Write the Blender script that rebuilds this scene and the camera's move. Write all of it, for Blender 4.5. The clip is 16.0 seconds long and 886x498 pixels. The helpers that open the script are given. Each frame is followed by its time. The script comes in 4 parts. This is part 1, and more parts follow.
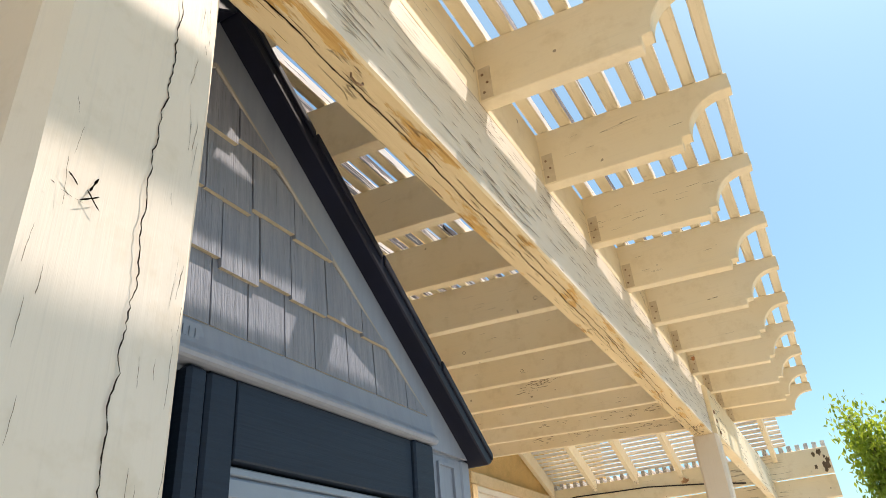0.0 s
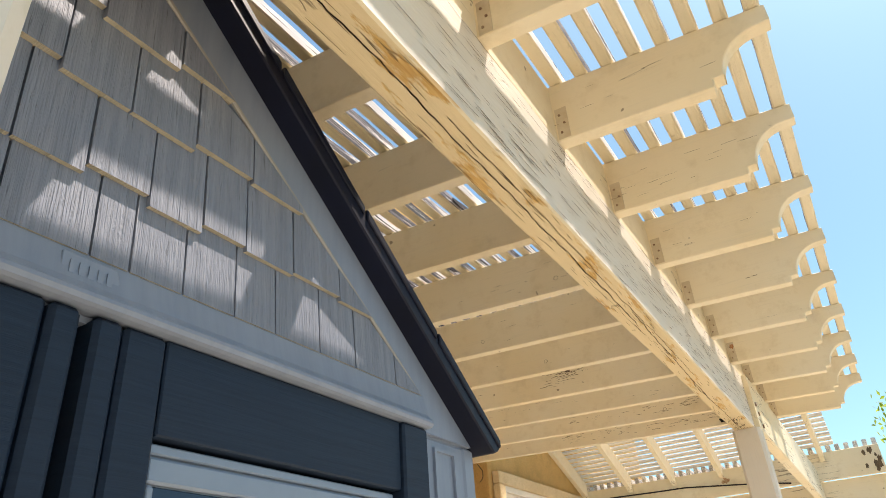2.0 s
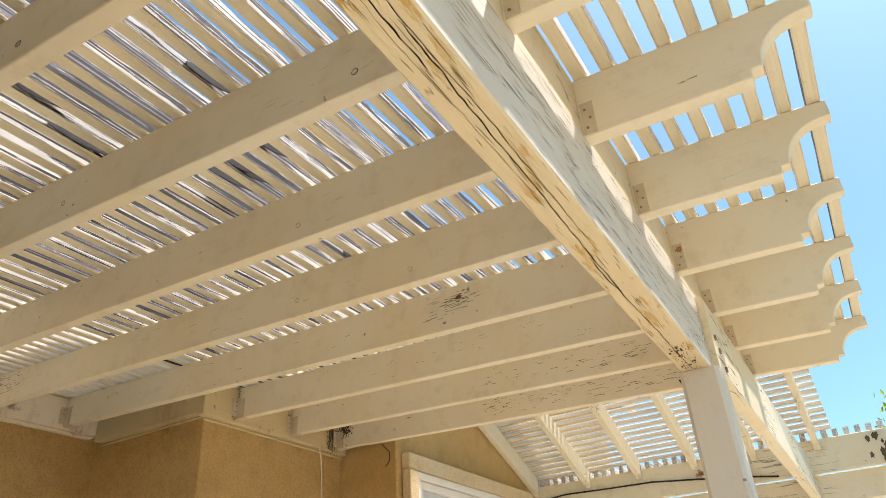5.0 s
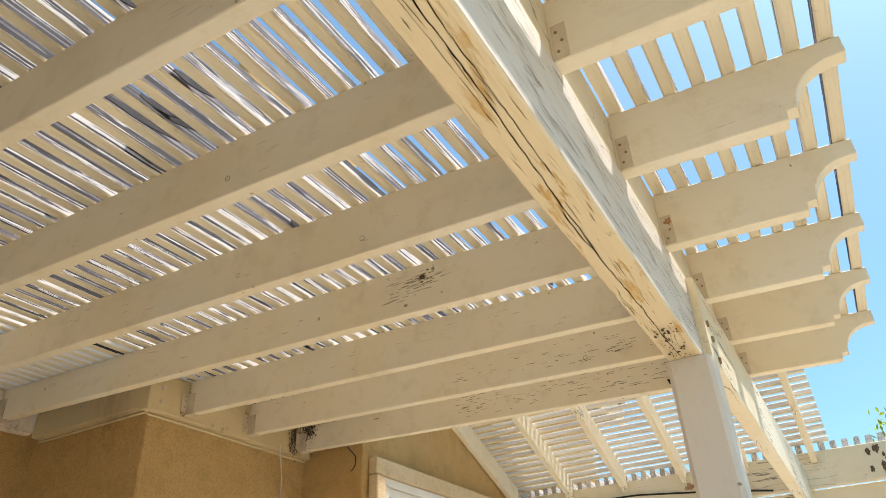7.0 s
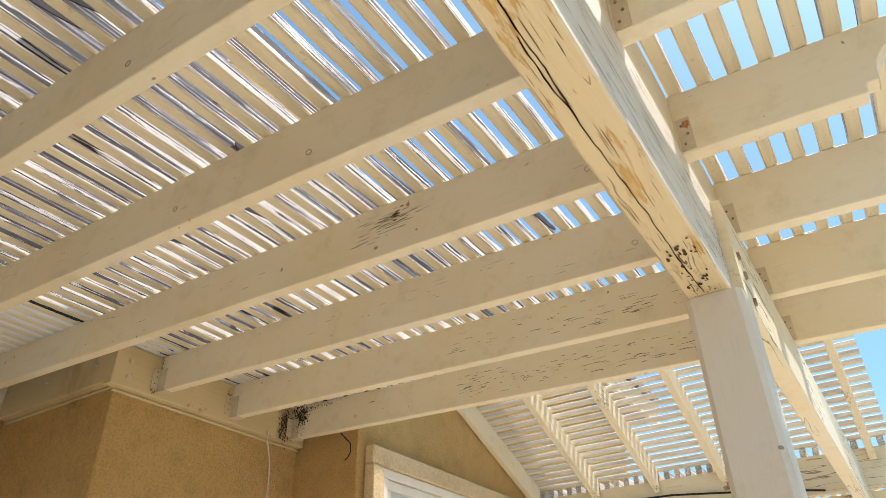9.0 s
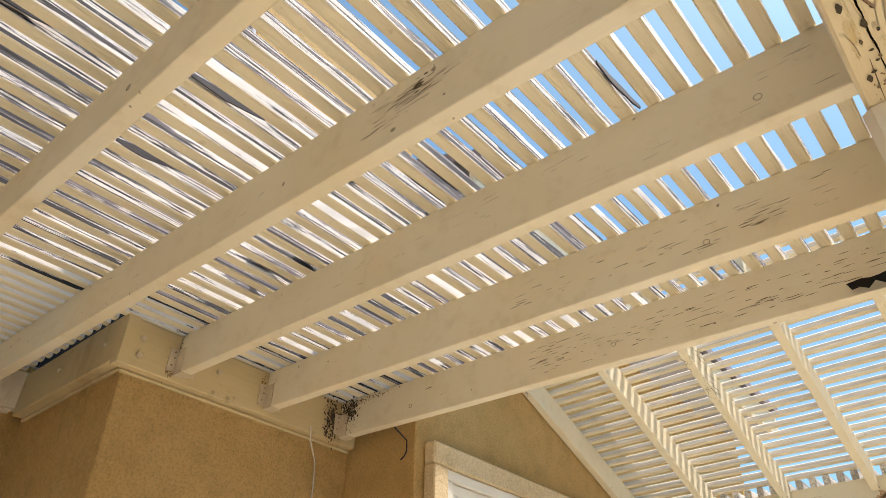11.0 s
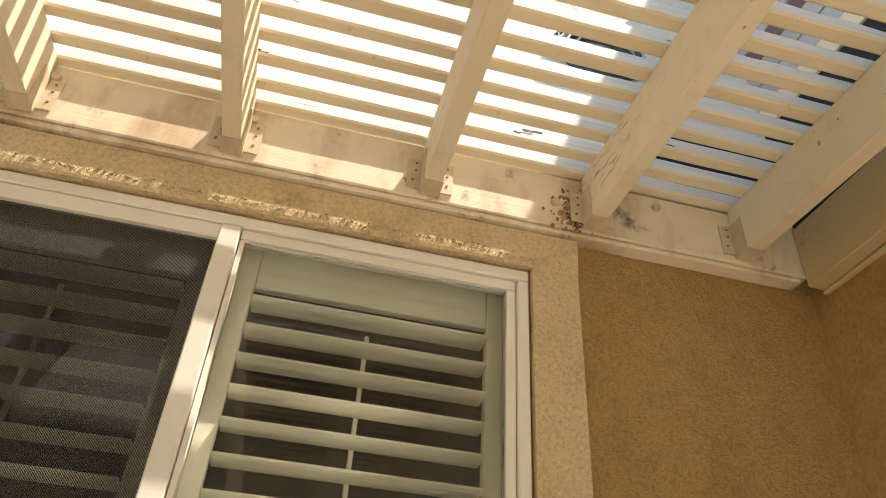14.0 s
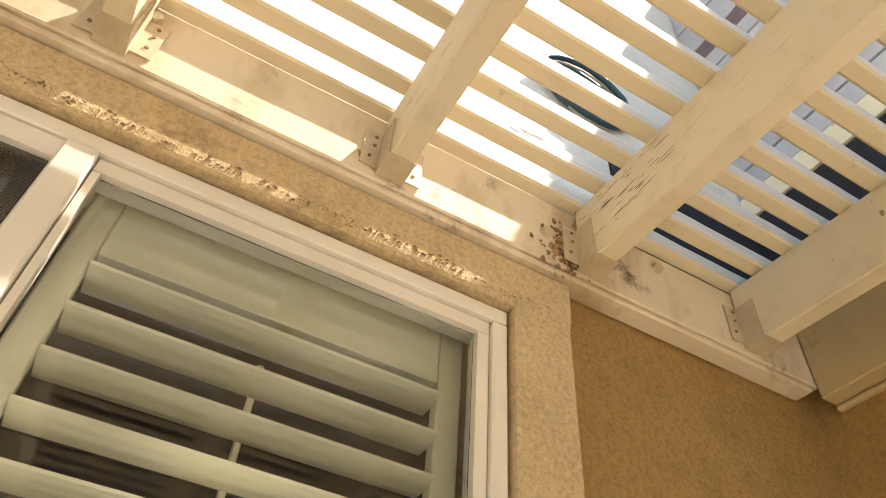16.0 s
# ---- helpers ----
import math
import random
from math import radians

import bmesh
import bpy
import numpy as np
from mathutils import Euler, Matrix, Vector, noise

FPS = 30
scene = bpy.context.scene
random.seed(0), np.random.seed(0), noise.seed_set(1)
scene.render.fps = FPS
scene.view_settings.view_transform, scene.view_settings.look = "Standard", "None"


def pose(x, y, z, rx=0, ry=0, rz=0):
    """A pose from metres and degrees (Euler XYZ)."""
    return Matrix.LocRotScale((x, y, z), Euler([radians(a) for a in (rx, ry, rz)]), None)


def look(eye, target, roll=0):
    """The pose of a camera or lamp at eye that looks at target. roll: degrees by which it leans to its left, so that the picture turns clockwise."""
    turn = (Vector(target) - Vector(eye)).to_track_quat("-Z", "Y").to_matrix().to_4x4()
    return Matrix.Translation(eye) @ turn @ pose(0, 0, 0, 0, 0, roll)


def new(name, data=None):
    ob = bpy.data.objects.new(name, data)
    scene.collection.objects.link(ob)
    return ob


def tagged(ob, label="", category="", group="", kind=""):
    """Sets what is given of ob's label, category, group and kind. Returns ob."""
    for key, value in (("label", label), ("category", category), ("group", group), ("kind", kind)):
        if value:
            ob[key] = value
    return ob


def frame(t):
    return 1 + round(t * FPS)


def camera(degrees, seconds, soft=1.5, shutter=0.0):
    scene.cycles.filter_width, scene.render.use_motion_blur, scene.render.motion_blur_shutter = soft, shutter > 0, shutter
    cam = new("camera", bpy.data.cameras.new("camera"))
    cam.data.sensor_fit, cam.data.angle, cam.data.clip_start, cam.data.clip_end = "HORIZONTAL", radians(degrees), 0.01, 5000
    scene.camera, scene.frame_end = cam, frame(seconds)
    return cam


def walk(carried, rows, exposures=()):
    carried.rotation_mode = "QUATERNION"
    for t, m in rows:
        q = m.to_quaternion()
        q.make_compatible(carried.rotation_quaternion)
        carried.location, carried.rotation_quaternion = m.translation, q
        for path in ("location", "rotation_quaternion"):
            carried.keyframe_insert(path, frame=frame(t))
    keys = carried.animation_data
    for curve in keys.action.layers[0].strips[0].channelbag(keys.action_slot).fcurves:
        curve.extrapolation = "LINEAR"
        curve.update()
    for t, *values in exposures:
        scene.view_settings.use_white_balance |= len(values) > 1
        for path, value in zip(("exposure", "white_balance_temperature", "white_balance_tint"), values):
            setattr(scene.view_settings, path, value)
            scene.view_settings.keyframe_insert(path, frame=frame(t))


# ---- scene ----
cam = camera(65.1, 16.0, soft=0.8)
EXPOSURE = [
    (0, 0.80, 7050, 19), (3, 0.88, 6950, 18), (5, 0.80, 6550, 16), (8, 0.76, 6350, 16), (11, 0.76, 6550, 17), (12.5, 0.80, 6850, 18), (13.5, 0.96, 7050, 19),
    (14.5, 1.20, 7250, 19), (15.5, 1.46, 7300, 19), (16, 1.42, 7300, 19),
]
PATH = [
    (0, (0.26, 0.189, 1.431), (-0.516, 1.756, 2.401), -4.9),
    (0.5, (0.215, 0.191, 1.444), (-0.606, 1.724, 2.43), -4.4),
    (1, (0.189, 0.221, 1.444), (-0.674, 1.727, 2.437), -4.1),
    (1.5, (0.192, 0.273, 1.431), (-0.665, 1.785, 2.421), -4.2),
    (2, (0.22, 0.409, 1.441), (-0.633, 1.927, 2.426), -4.4),
    (2.5, (0.239, 0.573, 1.43), (-0.618, 2.09, 2.412), -4.5),
    (3, (0.196, 0.78, 1.458), (-0.659, 2.288, 2.454), -4.0),
    (3.5, (0.2, 1.016, 1.454), (-0.643, 2.527, 2.457), -3.9),
    (4, (0.211, 1.246, 1.46), (-0.637, 2.751, 2.468), -3.8),
    (4.5, (0.177, 1.466, 1.457), (-0.678, 2.964, 2.47), -3.5),
    (5, (0.141, 1.665, 1.469), (-0.705, 3.169, 2.481), -3.7),
    (7.5, (0.077, 2.034, 1.489), (-0.74, 3.52, 2.549), -2.7),
    (8, (0.084, 2.135, 1.47), (-0.803, 3.577, 2.535), -1.8),
    (8.5, (0.049, 2.283, 1.473), (-0.857, 3.714, 2.536), -1.4),
    (8.7, (0.033, 2.341, 1.481), (-0.87, 3.769, 2.55), -1.4),
    (10.8, (-0.223, 2.957, 1.488), (-1.233, 4.251, 2.631), -0.3),
    (11, (-0.271, 2.995, 1.496), (-1.332, 4.229, 2.658), 0.6),
    (11.5, (-0.437, 3.0, 1.505), (-1.671, 4.02, 2.703), 3.4),
    (12, (-0.687, 2.905, 1.543), (-2.089, 3.687, 2.737), 4.5),
    (12.5, (-0.999, 2.851, 1.518), (-2.532, 3.391, 2.685), 3.8),
    (13, (-1.385, 2.759, 1.529), (-2.972, 3.143, 2.685), 3.7),
    (13.5, (-1.769, 2.725, 1.532), (-3.349, 3.044, 2.715), 4.1),
    (14, (-2.124, 2.725, 1.57), (-3.703, 3.054, 2.752), 4.1),
    (14.5, (-2.445, 2.722, 1.636), (-3.957, 3.058, 2.901), 4.6),
    (15, (-2.59, 2.696, 1.722), (-3.981, 3.206, 3.066), 5.6),
    (15.5, (-2.618, 2.709, 1.734), (-3.939, 3.263, 3.129), 5.5),
    (16, (-2.632, 2.708, 1.732), (-3.886, 3.321, 3.164), 5.0),
]
walk(cam, [(t, look(eye, target, roll)) for t, eye, target, roll in PATH], EXPOSURE)

# ---- light ----
SUN = Vector((0.238, 0.395, 1.0)).normalized()
world = bpy.data.worlds.new("world")
scene.world = world
world.use_nodes = True
wn = world.node_tree
sky = wn.nodes.new("ShaderNodeTexSky")
sky.sky_type = "NISHITA"
sky.sun_disc = False
sky.sun_elevation = math.asin(SUN.z)
sky.sun_rotation = math.atan2(SUN.x, SUN.y)
sky.air_density, sky.dust_density, sky.ozone_density = 1.0, 1.4, 0.7
tint = wn.nodes.new("ShaderNodeMix")
tint.data_type, tint.blend_type = "RGBA", "MULTIPLY"
tint.inputs["Factor"].default_value = 1.0
tint.inputs["B"].default_value = (0.73, 1.08, 1.08, 1)
wn.links.new(sky.outputs[0], tint.inputs["A"])
wn.links.new(tint.outputs["Result"], wn.nodes["Background"].inputs[0])
wn.nodes["Background"].inputs[1].default_value = 0.103
sun = new("sun", bpy.data.lights.new("sun", "SUN"))
sun.data.energy, sun.data.angle, sun.data.color = 5.0, radians(0.53), (1.0, 0.95, 0.86)
sun.matrix_world = look(SUN * 30, (0, 0, 0))

# ---- materials ----


class Mat:
    """A small builder of node materials."""

    def __init__(self, name, rough=0.7, metal=0.0):
        self.m = bpy.data.materials.new(name)
        self.m.use_nodes = True
        self.t = self.m.node_tree
        self.b = self.t.nodes["Principled BSDF"]
        self.b.inputs["Roughness"].default_value = rough
        self.b.inputs["Metallic"].default_value = metal
        self.co = None

    def n(self, kind, **props):
        node = self.t.nodes.new("ShaderNode" + kind)
        for k, v in props.items():
            setattr(node, k, v)
        return node

    def link(self, a, b):
        self.t.links.new(a, b)

    def coords(self, scale=(1, 1, 1), vary=True):
        """Object coordinates, shifted at random from object to object, stretched by scale."""
        tc = self.n("TexCoord")
        mp = self.n("Mapping")
        mp.inputs["Scale"].default_value = scale
        src = tc.outputs["Object"]
        if vary:
            info, mul, add = self.n("ObjectInfo"), self.n("Math", operation="MULTIPLY"), self.n("VectorMath", operation="ADD")
            mul.inputs[1].default_value = 37.0
            self.link(info.outputs["Random"], mul.inputs[0])
            self.link(src, add.inputs[0])
            self.link(mul.outputs[0], add.inputs[1])
            src = add.outputs[0]
        self.link(src, mp.inputs["Vector"])
        return mp.outputs[0]

    def noise(self, scale, detail=4.0, rough=0.6, stretch=(1, 1, 1), vary=True):
        t = self.n("TexNoise")
        t.inputs["Scale"].default_value, t.inputs["Detail"].default_value, t.inputs["Roughness"].default_value = scale, detail, rough
        self.link(self.coords(stretch, vary), t.inputs["Vector"])
        return t.outputs["Fac"]

    def ramp(self, fac, lo, hi, a=0.0, b=1.0):
        r = self.n("MapRange")
        r.inputs["From Min"].default_value, r.inputs["From Max"].default_value = lo, hi
        r.inputs["To Min"].default_value, r.inputs["To Max"].default_value = a, b
        self.link(fac, r.inputs["Value"])
        return r.outputs[0]

    def math(self, op, a, b):
        r = self.n("Math", operation=op)
        for i, v in enumerate((a, b)):
            if isinstance(v, (int, float)):
                r.inputs[i].default_value = v
            else:
                self.link(v, r.inputs[i])
        return r.outputs[0]

    def mix(self, fac, a, b):
        r = self.n("Mix", data_type="RGBA")
        for sock, v in ((r.inputs["Factor"], fac), (r.inputs["A"], a), (r.inputs["B"], b)):
            if isinstance(v, (int, float)):
                sock.default_value = v
            elif isinstance(v, tuple):
                sock.default_value = (*v, 1)
            else:
                self.link(v, sock)
        return r.outputs["Result"]

    def facing(self, axis, lo, hi):
        """0 to 1 as the surface's own normal turns along an axis (0, 1, 2), in the object's frame."""
        g, s = self.n("TexCoord"), self.n("SeparateXYZ")
        self.link(g.outputs["Normal"], s.inputs[0])
        return self.ramp(s.outputs[axis], lo, hi)

    def colour(self, c):
        if isinstance(c, tuple):
            self.b.inputs["Base Color"].default_value = (*c, 1)
        else:
            self.link(c, self.b.inputs["Base Color"])
        return self

    def bump(self, height, strength=0.3, distance=0.002):
        bp = self.n("Bump")
        bp.inputs["Strength"].default_value, bp.inputs["Distance"].default_value = strength, distance
        self.link(height, bp.inputs["Height"])
        self.link(bp.outputs[0], self.b.inputs["Normal"])
        return self


def painted_wood(name, base, grain, wear=0.0, cracks=0.35, peel=0.0, raw=(0.46, 0.30, 0.12), crackw=0.012):
    """Painted timber whose grain runs along one axis: faint tone, hairline checks, and patches where the paint is gone."""
    m = Mat(name, 0.62)
    st = [26.0, 26.0, 26.0]
    st[grain] = 1.1
    fine = m.noise(6.0, 5, 0.65, tuple(st))
    wide = m.noise(2.3, 3, 0.5)
    dark = tuple(c * 0.80 for c in base)
    mottle = m.noise(11.0, 5, 0.7)
    warm = (base[0] * 0.97, base[1] * 0.88, base[2] * 0.70)
    col = m.mix(m.ramp(wide, 0.38, 0.70, 0.0, 0.55), base, warm)
    col = m.mix(m.ramp(fine, 0.55, 0.75, 0.0, 0.35), col, dark)
    col = m.mix(m.ramp(mottle, 0.52, 0.74, 0.0, 0.5), col, tuple(c * 0.78 for c in warm))
    sc = [9.0, 9.0, 9.0]
    sc[grain] = 0.55
    c = m.noise(2.2, 3, 0.5, tuple(sc))
    line = m.math("ABSOLUTE", m.math("SUBTRACT", c, 0.5), 0.0)
    line = m.ramp(line, 0.0, crackw, 1.0, 0.0)
    gate = m.ramp(m.noise(1.7, 2, 0.5), 0.60 - 0.25 * cracks, 0.64 - 0.25 * cracks)
    crack = m.math("MULTIPLY", line, gate)
    col = m.mix(m.math("MULTIPLY", crack, 0.85), col, (0.09, 0.065, 0.035))
    sp = [7.0, 7.0, 7.0]
    sp[grain] = 1.6
    flake = m.noise(3.0, 6, 0.72, tuple(sp))
    gone = m.ramp(flake, 0.71 - 0.25 * peel, 0.725 - 0.25 * peel)
    col = m.mix(gone, col, m.mix(m.ramp(fine, 0.35, 0.65), raw, tuple(c * 0.45 for c in raw)))
    spot = m.ramp(m.noise(34.0, 1, 0.4), 0.80 - wear * 0.02, 0.82 - wear * 0.02)
    col = m.mix(m.math("MULTIPLY", spot, 0.7), col, (0.13, 0.08, 0.04))
    m.colour(col)
    h = m.math("SUBTRACT", m.math("ADD", m.math("MULTIPLY", fine, 0.35), m.math("MULTIPLY", gone, -0.5)), m.math("MULTIPLY", crack, 1.2))
    m.bump(h, 0.55, 0.0025)
    return m.m


CREAM = (0.73, 0.66, 0.565)
TAN = (0.775, 0.685, 0.505)
m_rafter = painted_wood("rafter_paint", TAN, 0, 0.9, -0.6, -0.02, (0.34, 0.27, 0.18), crackw=0.004)
m_rafter_worn = painted_wood("rafter_paint_worn", TAN, 0, 0.9, -0.1, 0.05, (0.22, 0.155, 0.09), crackw=0.005)
m_post = painted_wood("post_paint", CREAM, 2, 0.3, -0.6, -0.03)
m_board = painted_wood("board_paint", TAN, 1, 0.8, 0.4, 0.06, (0.30, 0.17, 0.08))


def stained_board(name, sound, grimy):
    """Ledger boards: cream paint with rain stains, rust runs and mould."""
    m = Mat(name, 0.7)
    fine = m.noise(6.0, 5, 0.65, (20, 1.2, 20), False)
    col = m.mix(m.ramp(fine, 0.5, 0.75, 0.0, 0.35), sound, grimy)
    run = m.noise(3.2, 5, 0.65, (1, 1, 0.45), False)
    col = m.mix(m.ramp(run, 0.53, 0.68, 0.0, 0.75), col, (0.38, 0.24, 0.11))
    spot = m.noise(5.5, 6, 0.7, (1, 1, 1), False)
    col = m.mix(m.ramp(spot, 0.60, 0.71, 0.0, 0.9), col, (0.09, 0.055, 0.03))
    m.colour(col)
    m.bump(m.math("ADD", fine, spot), 0.4, 0.002)
    return m.m


m_ledger = stained_board("stained_board", (0.76, 0.65, 0.48), (0.60, 0.48, 0.32))
m_grimy = stained_board("grimy_board", (0.58, 0.45, 0.24), (0.42, 0.305, 0.15))
m_far = painted_wood("far_paint", TAN, 1, 0.4, 0.3, 0.05)
m_farx = painted_wood("far_beam_paint", TAN, 0, 0.4, 0.3, 0.08, (0.16, 0.10, 0.07))


def beam_paint():
    """The beam: cream sides with short checks, its underside split and peeled to yellow wood."""
    m = Mat("beam_paint", 0.65)
    fine = m.noise(6.0, 5, 0.65, (30, 1.3, 30))
    col = m.mix(m.ramp(m.noise(2.0, 3), 0.4, 0.7, 0.0, 0.5), (0.72, 0.66, 0.57), (0.68, 0.60, 0.48))
    col = m.mix(m.ramp(fine, 0.52, 0.75, 0.0, 0.4), col, (0.50, 0.43, 0.31))
    under = m.facing(2, -0.3, -0.8)
    flake = m.noise(4.0, 6, 0.7, (6, 1.0, 6))
    gone = m.math("MULTIPLY", m.ramp(flake, 0.55, 0.59), under)
    wood = m.mix(m.ramp(fine, 0.35, 0.65), (0.68, 0.45, 0.16), (0.50, 0.27, 0.07))
    wood = m.mix(m.ramp(m.noise(5.0, 4, 0.6, (3, 1, 3)), 0.52, 0.62), wood, (0.66, 0.50, 0.26))
    under_col = m.mix(gone, m.mix(0.75, col, (0.72, 0.55, 0.27)), wood)
    col = m.mix(under, col, under_col)
    c = m.noise(2.4, 2, 0.5, (14, 1.6, 14))
    line = m.ramp(m.math("ABSOLUTE", m.math("SUBTRACT", c, 0.5), 0.0), 0.0, 0.016, 1.0, 0.0)
    crack = m.math("MULTIPLY", line, m.ramp(m.noise(7.0, 2), 0.58, 0.63))
    col = m.mix(m.math("MULTIPLY", crack, 0.6), col, (0.16, 0.10, 0.05))
    m.colour(col)
    h = m.math("SUBTRACT", m.math("MULTIPLY", fine, 0.5), m.math("ADD", m.math("MULTIPLY", gone, 0.4), m.math("MULTIPLY", crack, 1.5)))
    m.bump(h, 0.7, 0.004)
    return m.m


def slat_paint(name, grain, weather=1.0):
    """Lath: sound tan paint beneath; sides and top whitened for the sun on them, their paint flaking off grey wood,
    with black splits along the grain.
    """
    m = Mat(name, 0.75)

    def along(k, fine):
        st = [k, k, k]
        st[grain] = fine
        return tuple(st)

    fine = m.noise(7.0, 3, 0.6, along(20.0, 0.4))
    lines = m.noise(5.0, 2, 0.5, along(27.0, 0.16))
    knots = m.noise(3.0, 3, 0.6, along(8.0, 2.4))
    flake = m.noise(2.6, 6, 0.75, along(16.0, 0.9))
    big = m.noise(0.8, 3, 0.55)
    info = m.n("ObjectInfo")
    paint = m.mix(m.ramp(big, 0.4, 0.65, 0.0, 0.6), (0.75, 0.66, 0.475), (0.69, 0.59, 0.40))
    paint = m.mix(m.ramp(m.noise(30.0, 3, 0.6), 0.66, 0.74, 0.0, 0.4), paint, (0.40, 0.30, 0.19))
    # whiter than the underside: sunlight on the sides is put into this colour
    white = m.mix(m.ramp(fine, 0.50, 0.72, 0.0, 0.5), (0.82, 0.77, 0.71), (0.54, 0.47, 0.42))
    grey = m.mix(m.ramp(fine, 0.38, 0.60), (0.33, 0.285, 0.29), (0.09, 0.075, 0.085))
    own = m.math("MULTIPLY", m.math("SUBTRACT", info.outputs["Random"], 0.5), 0.20)
    amount = m.math("ADD", flake, m.math("ADD", m.math("MULTIPLY", m.math("SUBTRACT", big, 0.5), 0.6), own))
    if grain == 1:
        place, sep = m.n("TexCoord"), m.n("SeparateXYZ")
        m.link(place.outputs["Object"], sep.inputs[0])
        reach = m.math("ADD", m.ramp(sep.outputs[0], -2.80, -2.25, -0.40, 0.06), m.ramp(sep.outputs[0], -2.0, -1.4, 0.0, -0.07))
        reach = m.math("ADD", reach, m.math("ADD", m.ramp(sep.outputs[1], 2.4, 2.6, -0.03, 0.03), m.ramp(sep.outputs[1], 3.25, 3.6, 0.0, -0.07)))
        amount = m.math("ADD", amount, reach)
    gone = m.ramp(amount, 0.51, 0.535, 0.0, weather)
    out = m.mix(gone, white, grey)
    split = m.math("MULTIPLY", m.ramp(lines, 0.502, 0.478), m.ramp(amount, 0.37, 0.41, 0.0, weather))
    out = m.mix(split, out, (0.02, 0.015, 0.016))
    out = m.mix(m.ramp(knots, 0.70, 0.73, 0.0, weather), out, (0.035, 0.028, 0.03))
    rot = m.ramp(m.noise(1.5, 4, 0.6, along(13.0, 0.8)), 0.665, 0.68, 0.0, weather)
    if grain == 1:
        rot = m.math("MULTIPLY", rot, m.ramp(sep.outputs[0], -2.7, -2.4))
    out = m.mix(rot, out, (0.02, 0.015, 0.014))
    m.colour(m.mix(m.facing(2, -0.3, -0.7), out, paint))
    m.bump(m.math("SUBTRACT", m.math("MULTIPLY", fine, 0.5), m.math("ADD", m.math("MULTIPLY", gone, 0.6), split)), 0.5, 0.002)
    return m.m


m_beam = beam_paint()
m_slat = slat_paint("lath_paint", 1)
m_slatx = slat_paint("lath_paint_far", 0, 0.15)
m_slaty = slat_paint("lath_paint_end", 1, 0.35)


def stucco(name, a, b, bump=0.9, scale=1.0, speck=0.75):
    """Dashed stucco: knobs and pits in relief, their shade and highlights also put into the colour, and soft blotches.
    """
    m = Mat(name, 0.9)
    big = m.noise(1.3, 4, 0.6, vary=False)
    mid = m.noise(9.0, 6, 0.7, vary=False)
    grit = m.noise(150.0 * scale, 4, 0.7, vary=False)
    knob = m.noise(80.0 * scale, 6, 0.75, vary=False)
    col = m.mix(m.ramp(big, 0.35, 0.68), a, b)
    col = m.mix(m.ramp(mid, 0.48, 0.72, 0.0, 0.5), col, tuple(c * 0.70 for c in b))
    # relief shading in colour: hollows darkened, knobs lightened
    pits = m.ramp(m.math("ADD", m.math("MULTIPLY", knob, 0.7), m.math("MULTIPLY", grit, 0.3)), 0.485, 0.445, 0.0, speck)
    col = m.mix(pits, col, (b[0] * 0.30, b[1] * 0.26, b[2] * 0.22))
    col = m.mix(m.ramp(knob, 0.55, 0.64, 0.0, 0.5), col, tuple(min(0.9, c * 1.25) for c in a))
    dirt = m.noise(3.4, 6, 0.72, vary=False)
    col = m.mix(m.ramp(dirt, 0.62, 0.70, 0.0, 0.55), col, (b[0] * 0.40, b[1] * 0.36, b[2] * 0.34))
    m.colour(col)
    m.bump(m.math("ADD", m.math("MULTIPLY", grit, 0.6), knob), bump, 0.022)
    return m.m


m_stucco = stucco("stucco", (0.89, 0.58, 0.225), (0.82, 0.49, 0.155), 1.0, 1.35, 0.24)
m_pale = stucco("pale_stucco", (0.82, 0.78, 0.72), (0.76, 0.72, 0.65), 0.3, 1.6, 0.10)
m_smooth = stucco("smooth_stucco", (0.74, 0.58, 0.36), (0.67, 0.49, 0.26), 0.5, 1.3, 0.25)
m_scar = stucco("scarred_stucco", (0.62, 0.49, 0.32), (0.52, 0.38, 0.23), 1.0, 1.4, 0.7)


def plain(name, a, b, rough=0.5, scale=8.0, stretch=(1, 1, 1), metal=0.0, bump=0.0):
    m = Mat(name, rough, metal)
    f = m.noise(scale, 5, 0.65, stretch)
    m.colour(m.mix(m.ramp(f, 0.35, 0.68), a, b))
    if bump:
        m.bump(f, bump, 0.002)
    return m.m


m_vinyl = plain("white_vinyl", (0.80, 0.75, 0.66), (0.72, 0.67, 0.57), 0.4, 5.0)


def shingle_resin():
    """Moulded wood-grain resin, paler and beige on the faces that look down."""
    m = Mat("shingle_resin", 0.55)
    grain = m.noise(5.0, 5, 0.65, (1, 18, 0.8))
    fine = m.noise(26.0, 3, 0.6, (1, 14, 0.6))
    col = m.mix(m.ramp(grain, 0.35, 0.68), (0.25, 0.272, 0.325), (0.175, 0.195, 0.24))
    col = m.mix(m.ramp(fine, 0.36, 0.30, 0.0, 0.8), col, (0.075, 0.085, 0.11))
    m.colour(m.mix(m.facing(2, -0.3, -0.8), col, (0.42, 0.37, 0.27)))
    m.bump(m.math("ADD", grain, fine), 1.0, 0.003)
    return m.m


